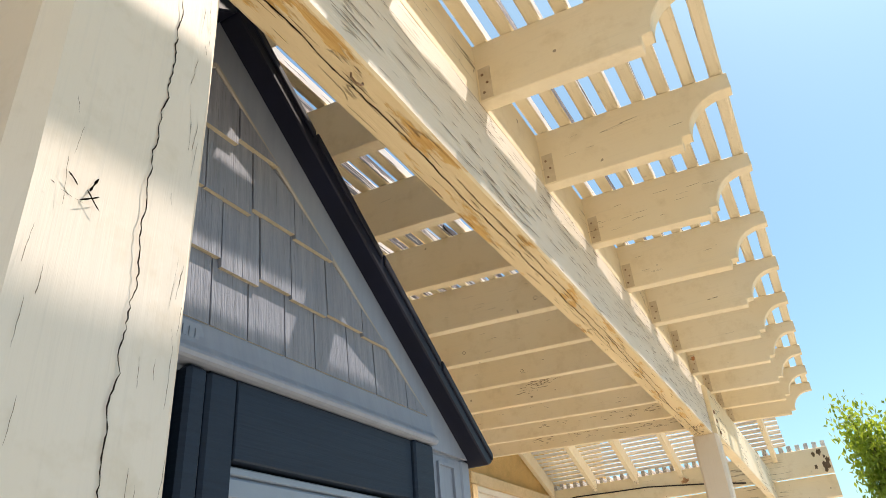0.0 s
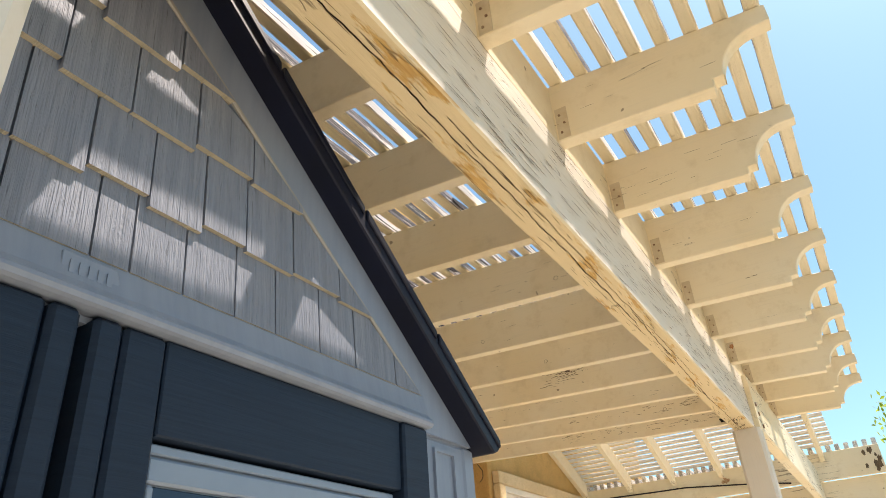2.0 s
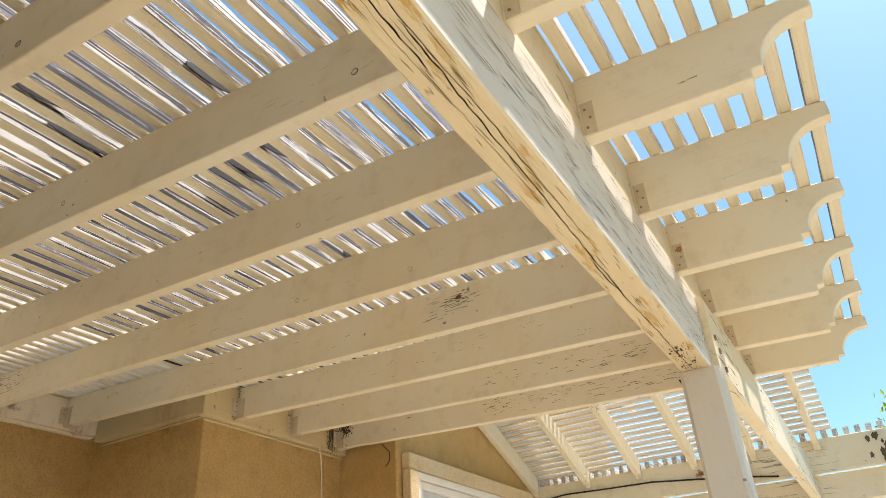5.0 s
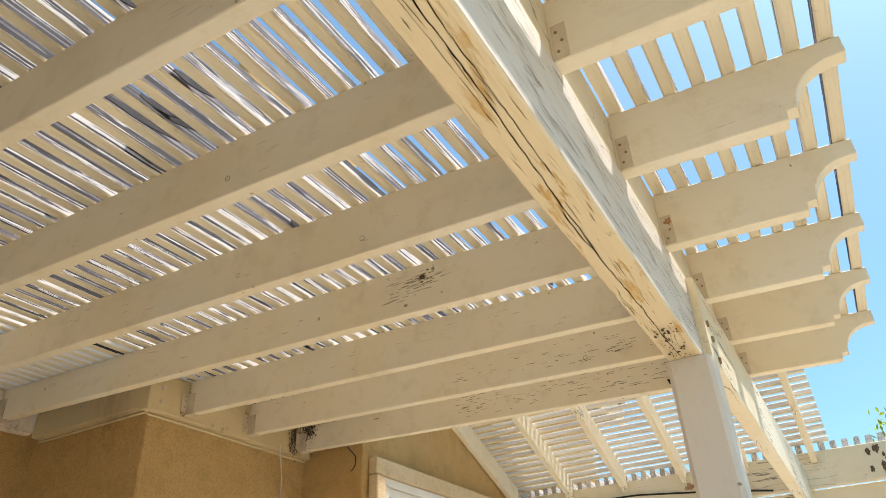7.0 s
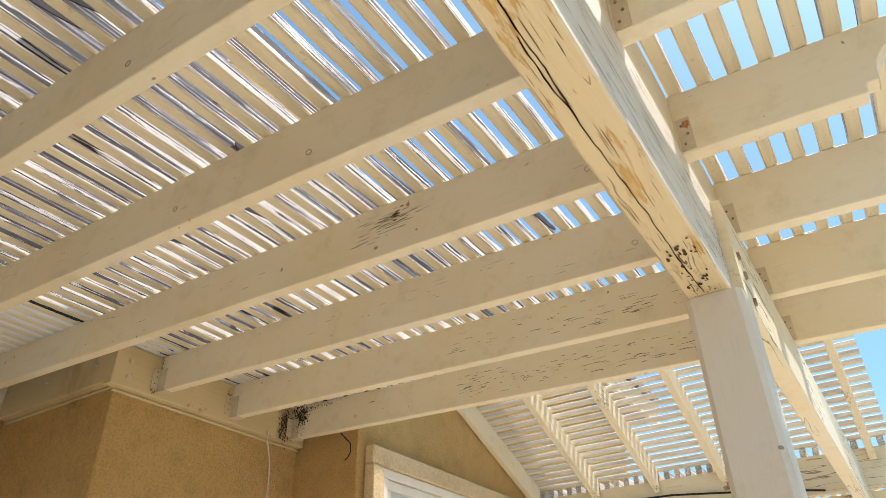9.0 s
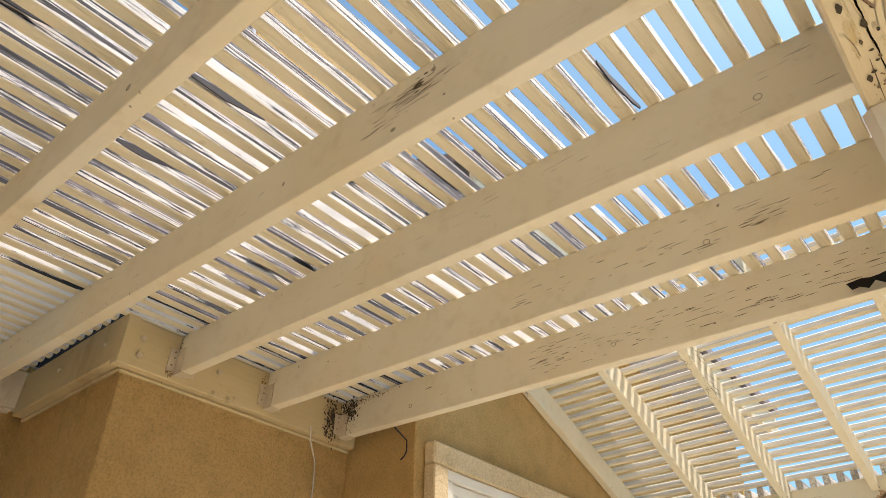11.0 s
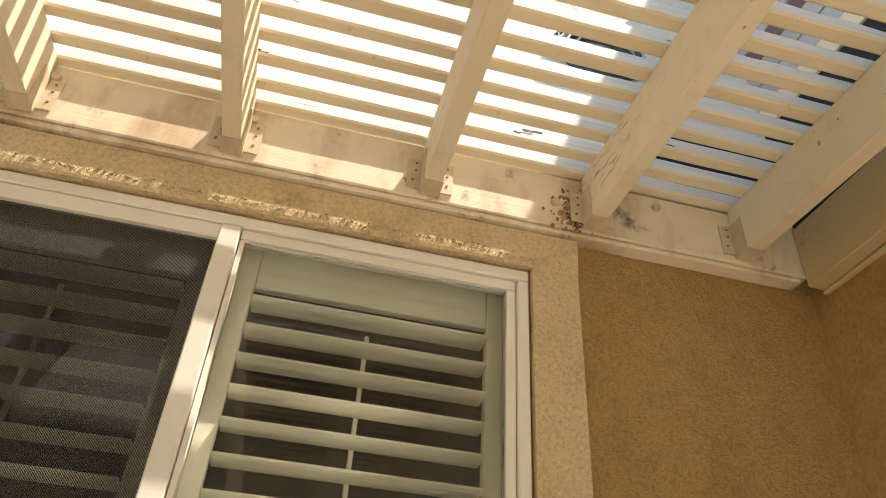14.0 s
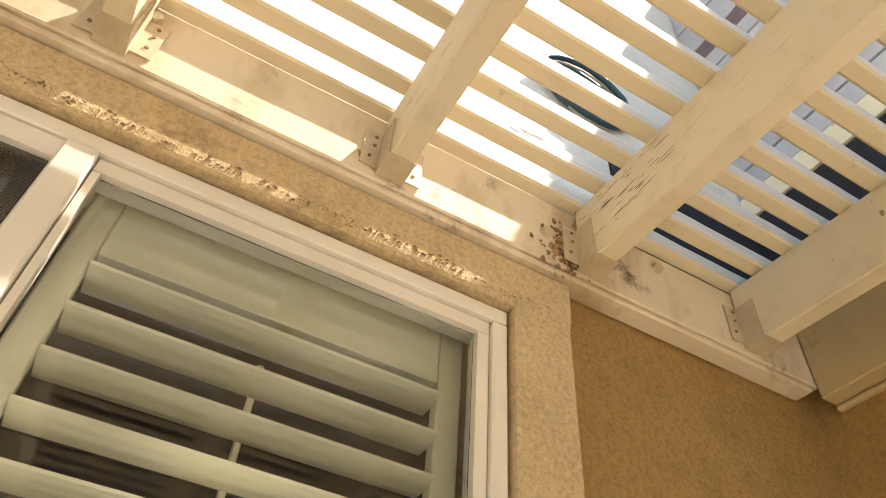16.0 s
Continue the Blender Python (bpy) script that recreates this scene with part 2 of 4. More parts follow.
m_shingle = shingle_resin()
m_dust = plain("dusty_resin", (0.36, 0.34, 0.30), (0.29, 0.29, 0.28), 0.7, 12.0, bump=0.2)
m_resin = plain("grey_resin", (0.245, 0.285, 0.355), (0.21, 0.25, 0.32), 0.55, 7.0, (1, 6, 0.8), bump=0.25)
m_slate = plain("slate_resin", (0.012, 0.026, 0.050), (0.009, 0.019, 0.038), 0.6, 9.0, (1, 0.6, 22), bump=0.6)
m_roof = plain("dark_roof_resin", (0.004, 0.006, 0.020), (0.003, 0.004, 0.012), 0.5, 9.0, bump=0.2)
m_door = plain("pale_door_resin", (0.25, 0.31, 0.39), (0.22, 0.275, 0.35), 0.5, 6.0)
m_room_shade = plain("room_shade", (0.13, 0.12, 0.10), (0.10, 0.09, 0.075), 0.7)
m_louver = plain("louver_paint", (0.88, 0.85, 0.68), (0.82, 0.79, 0.62), 0.5, 4.0)
m_black = plain("black_rag", (0.02, 0.016, 0.014), (0.035, 0.027, 0.02), 0.9, 20.0)
m_steel = plain("rusty_steel", (0.20, 0.10, 0.05), (0.36, 0.26, 0.17), 0.6, 60.0, metal=0.3)
m_cable = plain("pale_cable", (0.66, 0.60, 0.50), (0.58, 0.52, 0.42), 0.5)
m_teal = plain("teal_cable", (0.02, 0.07, 0.09), (0.015, 0.045, 0.06), 0.5)
m_soil = plain("dry_soil", (0.30, 0.27, 0.22), (0.20, 0.18, 0.14), 0.95, 1.2, bump=0.4)
m_concrete = plain("concrete", (0.78, 0.70, 0.58), (0.70, 0.62, 0.50), 0.9, 3.0, bump=0.4)
m_bark = plain("bark", (0.16, 0.11, 0.07), (0.08, 0.055, 0.035), 0.9, 14.0, (4, 4, 1), bump=0.8)
for dull in (m_slate, m_roof):
    dull.node_tree.nodes["Principled BSDF"].inputs["Specular IOR Level"].default_value = 0.28
m_leaf = plain("leaf", (0.17, 0.25, 0.03), (0.08, 0.14, 0.015), 0.5, 3.0)
leaf_nodes = m_leaf.node_tree
shine = leaf_nodes.nodes.new("ShaderNodeBsdfTranslucent")
shine.inputs["Color"].default_value = (0.42, 0.52, 0.05, 1)
blend = leaf_nodes.nodes.new("ShaderNodeMixShader")
blend.inputs[0].default_value = 0.5
leaf_out = next(n for n in leaf_nodes.nodes if n.type == "OUTPUT_MATERIAL")
leaf_nodes.links.new(leaf_out.inputs[0].links[0].from_socket, blend.inputs[1])
leaf_nodes.links.new(shine.outputs[0], blend.inputs[2])
leaf_nodes.links.new(blend.outputs[0], leaf_out.inputs[0])
m_soffit = plain("soffit_paint", (0.48, 0.47, 0.48), (0.36, 0.36, 0.39), 0.7, 5.0, (1, 8, 1), bump=0.3)
m_corner_shade = plain("corner_shade", (0.014, 0.012, 0.016), (0.008, 0.007, 0.010), 0.8, 9.0, bump=0.4)
m_purple = plain("brown_cladding", (0.17, 0.105, 0.11), (0.12, 0.075, 0.085), 0.7, 7.0, (1, 1, 8), bump=0.3)
m_tile = plain("roof_tile", (0.30, 0.24, 0.24), (0.19, 0.165, 0.18), 0.8, 6.0, bump=0.5)


def glass():
    m = Mat("glass", 0.02)
    m.b.inputs["Transmission Weight"].default_value = 1.0
    m.b.inputs["IOR"].default_value = 1.52
    m.colour((0.93, 0.96, 0.93))
    return m.m


m_glass = glass()
# pale colour that stands in for the bright reflection in the wing's window
m_pale_pane = plain("reflecting_pane", (0.60, 0.63, 0.64), (0.52, 0.55, 0.57), 0.12, 3.0)
m_navy = plain("dark_blue_pane", (0.008, 0.022, 0.055), (0.006, 0.016, 0.042), 0.12, 3.0)


def screen_mat():
    m = Mat("insect_screen", 0.8)
    m.colour((0.035, 0.035, 0.03))
    mixer, clear = m.n("MixShader"), m.n("BsdfTransparent")
    w = m.n("TexWave", bands_direction="Y")
    w.inputs["Scale"].default_value = 130.0
    m.link(m.coords((1, 1, 1), False), w.inputs["Vector"])
    m.link(m.ramp(w.outputs["Fac"], 0.2, 0.8, 0.22, 0.62), mixer.inputs[0])
    m.link(clear.outputs[0], mixer.inputs[1])
    m.link(m.b.outputs[0], mixer.inputs[2])
    m.link(mixer.outputs[0], m.t.nodes["Material Output"].inputs["Surface"])
    return m.m


m_screen = screen_mat()

# ---- mesh helpers ----


def group_at(name, at=(0, 0, 0)):
    ob = new(name)
    ob.location = at
    ob.empty_display_size = 0.1
    return ob


def part(name, bm, material, parent=None, label=""):
    """Link a bmesh, in world metres, as one mesh object under a thing."""
    bmesh.ops.recalc_face_normals(bm, faces=bm.faces)
    me = bpy.data.meshes.new(name)
    bm.to_mesh(me)
    bm.free()
    me.materials.append(material)
    ob = new(name, me)
    if parent is not None:
        ob.parent = parent
        base = Vector()
        p = parent
        while p is not None:
            base += p.location
            p = p.parent
        ob.location = -base if parent.type == "EMPTY" else Vector()
    if label:
        ob["label"] = label
    return ob


def box(x0, x1, y0, y1, z0, z1, bevel=0.0, bm=None, seg=1):
    own = bm is None
    bm = bm or bmesh.new()
    m = Matrix.LocRotScale(((x0 + x1) / 2, (y0 + y1) / 2, (z0 + z1) / 2), None, (abs(x1 - x0), abs(y1 - y0), abs(z1 - z0)))
    made = bmesh.ops.create_cube(bm, size=1, matrix=m)["verts"]
    if bevel and own:
        bmesh.ops.bevel(bm, geom=bm.edges[:], offset=bevel, segments=seg, affect="EDGES", profile=0.6)
    return bm


def prism(profile, axis, a, b, bevel=0.0):
    """A profile of 2D points drawn out along an axis: 0 takes (y, z), 1 takes (x, z), 2 takes (x, y)."""
    bm = bmesh.new()

    def place(p, s):
        q = list(p)
        q.insert(axis, s)
        return bm.verts.new(q)

    lo, hi = [place(p, a) for p in profile], [place(p, b) for p in profile]
    n = len(profile)
    bm.faces.new(lo)
    bm.faces.new(hi)
    for i in range(n):
        bm.faces.new((lo[i], lo[(i + 1) % n], hi[(i + 1) % n], hi[i]))
    bmesh.ops.recalc_face_normals(bm, faces=bm.faces)
    if bevel:
        bmesh.ops.bevel(bm, geom=bm.edges[:], offset=bevel, segments=1, affect="EDGES")
    return bm


def rough_bar(axis, a, b, c0, c1, w, h, steps, jitter, rnd, slope=None):
    """A bar along an axis in many short lengths, whose edges wander a little. slope moves it as it goes."""
    bm = bmesh.new()
    rings = []
    others = [i for i in range(3) if i != axis]
    for s in range(steps + 1):
        f = s / steps
        u = a + (b - a) * f
        off = slope(f) if slope else (0.0, 0.0)
        ring = []
        for du, dv in ((-1, -1), (1, -1), (1, 1), (-1, 1)):
            j = jitter if dv > 0 else jitter * 0.35
            p = [0.0, 0.0, 0.0]
            p[axis] = u
            p[others[0]] = c0 + off[0] + du * w / 2 + rnd.uniform(-j, j)
            p[others[1]] = c1 + off[1] + dv * h / 2 + (rnd.uniform(-1.6 * j, 0.4 * j) if dv > 0 else 0.0)
            ease = min(0.0045, 0.16 * min(w, h))
            q = list(p)
            p[others[1]] -= dv * ease
            q[others[0]] -= du * ease
            for r in ((p, q) if du * dv > 0 else (q, p)):
                ring.append(bm.verts.new(r))
        rings.append(ring)
    for r0, r1 in zip(rings, rings[1:]):
        for i in range(8):
            bm.faces.new((r0[i], r0[(i + 1) % 8], r1[(i + 1) % 8], r1[i]))
    bm.faces.new(rings[0])
    bm.faces.new(rings[-1])
    return bm


def cable(name, points, radius, material, label, category):
    cu = bpy.data.curves.new(name, "CURVE")
    cu.dimensions, cu.bevel_depth, cu.bevel_resolution = "3D", radius, 2
    sp = cu.splines.new("POLY")
    sp.points.add(len(points) - 1)
    for p, q in zip(sp.points, points):
        p.co = (*q, 1)
    cu.materials.append(material)
    return tagged(new(name, cu), label, category)


# ---- ground ----
gm = bmesh.new()
bmesh.ops.create_grid(gm, x_segments=8, y_segments=8, size=600)
tagged(part("ground", gm, m_soil), "dry open ground round the patio", "ground", kind="structure")
tagged(part("pavement", box(-3.36, 0.55, -5.0, 9.0, 0.0, 0.03, 0.005), m_concrete), "pale concrete patio slab", "pavement", kind="structure")

# ---- the house ----
WALL = -3.35
tagged(part("wall_main_low", box(WALL - 0.2, WALL, -3.0, 3.94, 0, 1.25), m_stucco), "tan stucco wall under the window", "wall", kind="structure")
tagged(part("wall_main_left", box(WALL - 0.2, WALL, -3.0, 1.86, 1.25, 2.465), m_stucco), "tan stucco wall beside the window", "wall", kind="structure")
tagged(part("wall_main_right", box(WALL - 0.2, WALL, 3.18, 3.94, 1.25, 2.465), m_stucco), "tan stucco wall between window and chimney", "wall", kind="structure")
tagged(part("wall_main_high", box(WALL - 0.2, WALL, -3.0, 3.94, 2.465, 2.78), m_stucco), "tan stucco wall above the window", "wall", kind="structure")
tagged(part("wall_chimney", box(-3.55, -2.53, 3.94, 5.0, 0, 3.19, 0.006), m_stucco), "tan stucco chimney breast that stands out from the wall", "wall", kind="structure")
tagged(part("wall_wing", box(-3.55, -2.13, 5.0, 9.0, 0, 3.65, 0.006), m_stucco), "tan stucco wing of the house with a window", "wall", kind="structure")
tagged(part("wall_back", box(-2.13, -0.35, 8.6, 8.8, 0, 2.55), m_stucco), "tan stucco wall behind the far lattice", "wall", kind="structure")

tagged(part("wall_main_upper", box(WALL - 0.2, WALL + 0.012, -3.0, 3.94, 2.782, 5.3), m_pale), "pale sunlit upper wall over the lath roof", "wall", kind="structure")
stack = group_at("chimney_stack", (-2.9, 4.4, 3.0))
tagged(stack, "chimney stack over the lath roof, clad in grey boards", "chimney", kind="structure")
part("stack", box(-3.336, -2.22, 3.952, 5.0, 3.192, 4.6, 0.006), m_stucco, stack)
# panels added over the lath corner, its deep shade put into their colour
part("flashing", box(-3.336, -2.535, 3.930, 3.9395, 2.76, 3.125, 0.002), m_corner_shade, stack, "near-black panel at the foot for the corner's shade")
part("flashing", box(-3.3375, -3.330, 3.46, 3.929, 2.785, 3.08, 0.002), m_corner_shade, stack)
for i in range(16):
    z0 = 3.13 + i * 0.0845
    x1 = -2.535 if i == 0 else -2.222
    clad = m_board if i == 0 else m_purple if i in (3, 9) else m_soffit
    part("cladding_board", box(-3.336, x1, 3.926 + 0.003 * (i % 2), 3.9395 if i == 0 else 3.950, z0, z0 + 0.080, 0.002), clad, stack)
eave = group_at("eave", (-2.0, 7.0, 3.6))
tagged(eave, "boarded roof eave over the wing", "eave", kind="structure")
for i in range(7):
    x1 = -1.82 - i * 0.13
    part("eave_board", prism([(5.0, 3.66), (9.1, 3.66), (9.1, 3.69), (5.0, 3.69)], 0, x1 - 0.125, x1, 0.002), m_soffit, eave)
part("fascia", box(-1.818, -1.78, 4.98, 9.1, 3.60, 3.80, 0.004), m_board, eave)
part("roof_tiles", prism([(-1.74, 3.80), (-3.6, 4.6), (-3.6, 4.66), (-1.74, 3.86)], 1, 4.98, 9.1), m_tile, eave)

# smooth band round the window
band = bmesh.new()
for b in ((WALL, WALL + 0.024, 3.183, 3.292, 1.1, 2.468), (WALL, WALL + 0.024, 1.74, 1.86, 1.1, 2.468)):
    box(*b, bm=band)
head = prism([(WALL, 2.4685), (WALL + 0.024, 2.4685), (WALL + 0.027, 2.476), (WALL + 0.0285, 2.488), (WALL + 0.0295, 2.500), (WALL + 0.031, 2.540), (WALL + 0.032, 2.5605), (WALL, 2.5605)], 1, 1.74, 3.292, 0.0)
tagged(part("trim", head, m_smooth), "stained stucco band over the window", "trim", kind="structure")
scar = bmesh.new()
rs = random.Random(77)
for i in range(520):
    y, w = rs.uniform(1.76, 3.25), rs.uniform(0.0012, 0.0045)
    z = 2.486 + rs.gauss(0, 0.0045) + 0.003 * math.sin(y * 9)
    x = WALL + 0.0285 + (z - 2.488) * 0.2
    top = scar.verts.new((x + rs.uniform(0.001, 0.003), y, z))
    ring = [scar.verts.new((x - 0.0015 + 0.2 * w * 0.6 * math.sin(t_), y + w * rs.uniform(0.7, 1.8) * math.cos(t_), z + w * 0.6 * math.sin(t_))) for t_ in (0.2, 1.2, 2.3, 3.3, 4.3, 5.3)]
    for q in range(6):
        scar.faces.new((top, ring[q], ring[(q + 1) % 6]))
tagged(part("scar", scar, m_scar), "rough scarred line in the stucco band", "trim", kind="structure")
tagged(part("trim", band, m_smooth), "smooth stucco band round the window", "trim", kind="structure")

# ---- window with shutters ----
win = group_at("window_1", (WALL, 2.5, 1.3))
tagged(win, "white vinyl sliding window with shutters and an insect screen", "window", kind="structure")
X0, X1 = WALL - 0.07, WALL + 0.012
part("head_frame", box(X0, X1, 1.865, 3.178, 2.437, 2.463, 0.003), m_vinyl, win)
part("jamb", box(X0, X1, 3.152, 3.178, 1.25, 2.435, 0.003), m_vinyl, win)
part("jamb", box(X0, X1, 1.865, 1.898, 1.25, 2.435, 0.003), m_vinyl, win)
part("sill_frame", box(X0, X1, 1.9, 3.143, 1.25, 1.285, 0.003), m_vinyl, win)
part("meeting_stile", box(X0 + 0.02, X1 + 0.002, 2.508, 2.55, 1.287, 2.435, 0.003), m_vinyl, win)
inner = bmesh.new()
for b in ((X0 + 0.045, X0 + 0.071, 2.552, 3.150, 2.412, 2.435), (X0 + 0.045, X0 + 0.071, 3.130, 3.150, 1.287, 2.41), (X0 + 0.045, X0 + 0.071, 2.552, 2.562, 1.287, 2.41)):
    box(*b, bm=inner)
part("sash", inner, m_vinyl, win)
pane = part("pane", box(X0 + 0.056, X0 + 0.060, 2.563, 3.129, 1.287, 2.411), m_glass, win, "clear glass that mirrors the sky")
pane.visible_shadow = False
pane = part("pane", box(X0 + 0.030, X0 + 0.034, 1.9, 2.507, 1.287, 2.435), m_glass, win, "clear glass that mirrors the sky")
pane.visible_shadow = False
scr = part("insect_screen", box(X0 + 0.066, X0 + 0.067, 1.9, 2.507, 1.287, 2.40), m_screen, win, "dark mesh insect screen")
rail = bmesh.new()
box(X0 + 0.056, X0 + 0.076, 1.9, 2.507, 2.402, 2.435, bm=rail)
part("screen_rail", rail, m_vinyl, win)


def shutter(y0, y1):
    sh = group_at("shutter", (WALL - 0.09, (y0 + y1) / 2, 1.3))
    tagged(sh, "cream plantation shutter with wide tilted louvers behind glass", "shutter", group="shutters behind the window")
    xa, xb = WALL - 0.102, WALL - 0.076
    part("stile", box(xa, xb, y0, y0 + 0.04, 1.29, 2.46, 0.003), m_louver, sh)
    part("stile", box(xa, xb, y1 - 0.04, y1, 1.29, 2.46, 0.003), m_louver, sh)
    part("top_rail", box(xa, xb, y0 + 0.041, y1 - 0.041, 2.35, 2.46, 0.003), m_louver, sh)
    z = 2.318
    while z > 1.34:
        prof = []
        for k in range(12):
            a = 2 * math.pi * k / 12
            u, v = 0.0325 * math.cos(a), 0.0050 * math.sin(a)
            t = radians(-6)
            prof.append((WALL - 0.090 + u * math.cos(t) - v * math.sin(t), z - u * math.sin(t) - v * math.cos(t)))
        part("louver", prism(prof, 1, y0 + 0.042, y1 - 0.042), m_louver, sh)
        z -= 0.0665
    part("tilt_rod", box(WALL - 0.140, WALL - 0.131, (y0 + y1) / 2 - 0.005, (y0 + y1) / 2 + 0.005, 1.36, 2.31, 0.002), m_louver, sh)


shutter(2.555, 3.148)
shutter(1.93, 2.50)
# closed shell added behind the louvers; the room's shade is in its dark colour
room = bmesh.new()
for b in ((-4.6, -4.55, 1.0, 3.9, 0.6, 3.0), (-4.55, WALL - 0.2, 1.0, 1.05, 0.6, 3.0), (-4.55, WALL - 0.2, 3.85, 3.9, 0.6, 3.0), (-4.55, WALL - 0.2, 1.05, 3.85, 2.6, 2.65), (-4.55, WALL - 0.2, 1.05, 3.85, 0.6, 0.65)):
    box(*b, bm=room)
tagged(part("wall_inside", room, m_room_shade), "added room shell behind the shutters, painted dark for its shade", "wall", kind="structure")

# ---- the wing's window ----
W = -2.13
win2 = group_at("window_2", (W, 5.8, 1.3))
tagged(win2, "white framed window with a smooth stucco band", "window", kind="structure")
part("band_top", box(W + 0.002, W + 0.06, 5.05, 6.75, 2.41, 2.50, 0.006), m_smooth, win2)
part("band_side", box(W + 0.002, W + 0.06, 5.05, 5.14, 1.0, 2.408, 0.006), m_smooth, win2)
part("window_frame", box(W + 0.002, W + 0.045, 5.142, 6.75, 2.365, 2.408, 0.003), m_vinyl, win2)
part("window_frame", box(W + 0.002, W + 0.045, 5.142, 5.185, 1.0, 2.363, 0.003), m_vinyl, win2)
part("sash", box(W + 0.002, W + 0.030, 5.188, 6.75, 2.318, 2.3625, 0.003), m_vinyl, win2)
part("sash", box(W + 0.002, W + 0.030, 5.188, 5.232, 1.0, 2.3165, 0.003), m_vinyl, win2)
part("pane", box(W + 0.003, W + 0.012, 5.234, 6.75, 1.0, 2.3165), m_pale_pane, win2, "pane with a bright reflection put into its pale colour")

# ---- the pergola ----
PITCH, ROW0 = 0.3975, 2.907


def row_y(k):
    """The near face of rafter k."""
    return ROW0 + PITCH * (k - 3)


def under(x):
    """The height of the rafters' underside."""
    return 2.47 - 0.0425 * (x + 0.384)


THICK = 0.040


def depth(x):
    """The rafters' depth, which tapers towards the house."""
    return 0.173 - 0.026 * min(1.0, max(0.0, (-0.9 - x) / 2.4))


perg = group_at("pergola", (-0.22, 0.46, 0))
tagged(perg, "weathered cream-painted wooden pergola with lath roof, fixed to the house", "pergola")
rnd = random.Random(4)


def skew(k):
    """The first rafters run a little askew."""
    return 0.012 if k == 2 else 0.020 if k < 2 else 0.0


def rafter_profile(x_in):
    def at(x, up):
        return (x, under(x) + up)
    prof = [at(x_in, 0.0), at(0.188, 0.0), at(0.190, 0.022), at(0.214, 0.024)]
    for i in range(9):
        a = math.pi / 2 * i / 8
        prof.append(at(0.214 + 0.100 * (1 - math.cos(a)), 0.026 + 0.098 * math.sin(a)))
    prof += [at(0.334, 0.126), at(0.334, depth(0)), at(-0.9, depth(-0.9)), at(x_in, depth(x_in))]
    return prof


for k in range(-5, 9):
    x_in = -3.298 if k <= 5 else -2.478
    bm = prism(rafter_profile(x_in), 1, 0, THICK, 0.0025)
    ob = part("rafter", bm, m_rafter_worn if k in (5, 8) else m_rafter, perg)
    ob.location.y += row_y(k)
    ob.rotation_euler = (0, 0, skew(k))

# the beam, its continuation and posts
BX0, BX1 = -0.262, -0.172
BT = under(-0.2) - 0.004
part("beam", rough_bar(1, -3.0, 3.90, (BX0 + BX1) / 2, (2.2 + BT) / 2, BX1 - BX0, BT - 2.2, 60, 0.002, rnd), m_beam, perg, "split beam, peeled to yellow wood beneath")
part("beam", rough_bar(1, 3.904, 7.4, -0.178, (2.2 + BT) / 2 - 0.002, 0.056, BT - 2.2 - 0.004, 30, 0.001, rnd), m_far, perg)


def post(x0, x1, y0, y1, top, bevel):
    bm = bmesh.new()
    n = 14
    rings = []
    for i in range(n + 1):
        z = top * i / n
        ring = []
        for cx, cy in ((x0, y0), (x1, y0), (x1, y1), (x0, y1)):
            sx, sy = (1 if cx == x0 else -1), (1 if cy == y0 else -1)
            pts = [(cx + sx * bevel, cy), (cx, cy + sy * bevel)]
            if (cx == x0) == (cy == y0):
                pts.reverse()
            for px_, py_ in pts:
                ring.append(bm.verts.new((px_ + rnd.uniform(-0.0012, 0.0012), py_ + rnd.uniform(-0.0012, 0.0012), z)))
        rings.append(ring)
    for r0, r1 in zip(rings, rings[1:]):
        for i in range(8):
            bm.faces.new((r0[i], r0[(i + 1) % 8], r1[(i + 1) % 8], r1[i]))
    bm.faces.new(rings[0])
    bm.faces.new(rings[-1])
    return bm


part("post", post(-0.30, -0.145, 0.385, 0.553, 2.198, 0.016), m_post, perg, "wide cream post with a long crack and a knot")
part("post", post(-0.270, -0.150, 3.858, 3.975, 2.198, 0.012), m_post, perg)
part("post", post(-0.30, -0.145, -2.9, -2.74, 2.198, 0.016), m_post, perg)

# blocking between the rafters over the beam
for k in range(-5, 8):
    part("block", box(-0.212, -0.175, row_y(k) + THICK + 0.001, row_y(k + 1) - 0.001, BT + 0.003, under(-0.2) + depth(0) - 0.006, 0.002), m_board, perg)

# ledgers on the house
part("ledger", box(WALL + 0.002, -3.30, -2.0, 3.90, 2.58, 2.738, 0.003), m_ledger, perg, "stained ledger board bolted to the wall")
part("ledger_strip", box(WALL + 0.002, -3.305, -2.0, 3.88, 2.566, 2.5785, 0.003), m_ledger, perg)
part("ledger", box(-3.298, -2.482, 3.886, 3.936, 2.548, 2.724, 0.003), m_grimy, perg)
part("ledger", box(-2.526, -2.48, 3.888, 4.99, 2.535, 2.712, 0.003), m_grimy, perg)

# laths
LW, LH, LATHS = 0.0330, 0.041, 55
for i in range(LATHS + 1):
    x = 0.317 - i * (0.317 + 3.282) / LATHS + (rnd.uniform(-0.0015, 0.0015) - 0.017 * max(0.0, 1 - (i - 8) / 24) if 7 < i < LATHS - 3 else 0.0)
    if i < 8:
        x = 0.3105 - 0.0665 * i
    if i == LATHS:
        x -= 0.0085
    if i == LATHS - 1:
        x -= 0.008
    y1 = 4.96 if x > -2.5 else 3.88
    zc = under(x) + depth(x) + LH / 2 + 0.001
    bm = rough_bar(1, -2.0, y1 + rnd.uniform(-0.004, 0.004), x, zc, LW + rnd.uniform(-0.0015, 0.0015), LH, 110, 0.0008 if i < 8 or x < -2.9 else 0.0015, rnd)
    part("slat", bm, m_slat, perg)

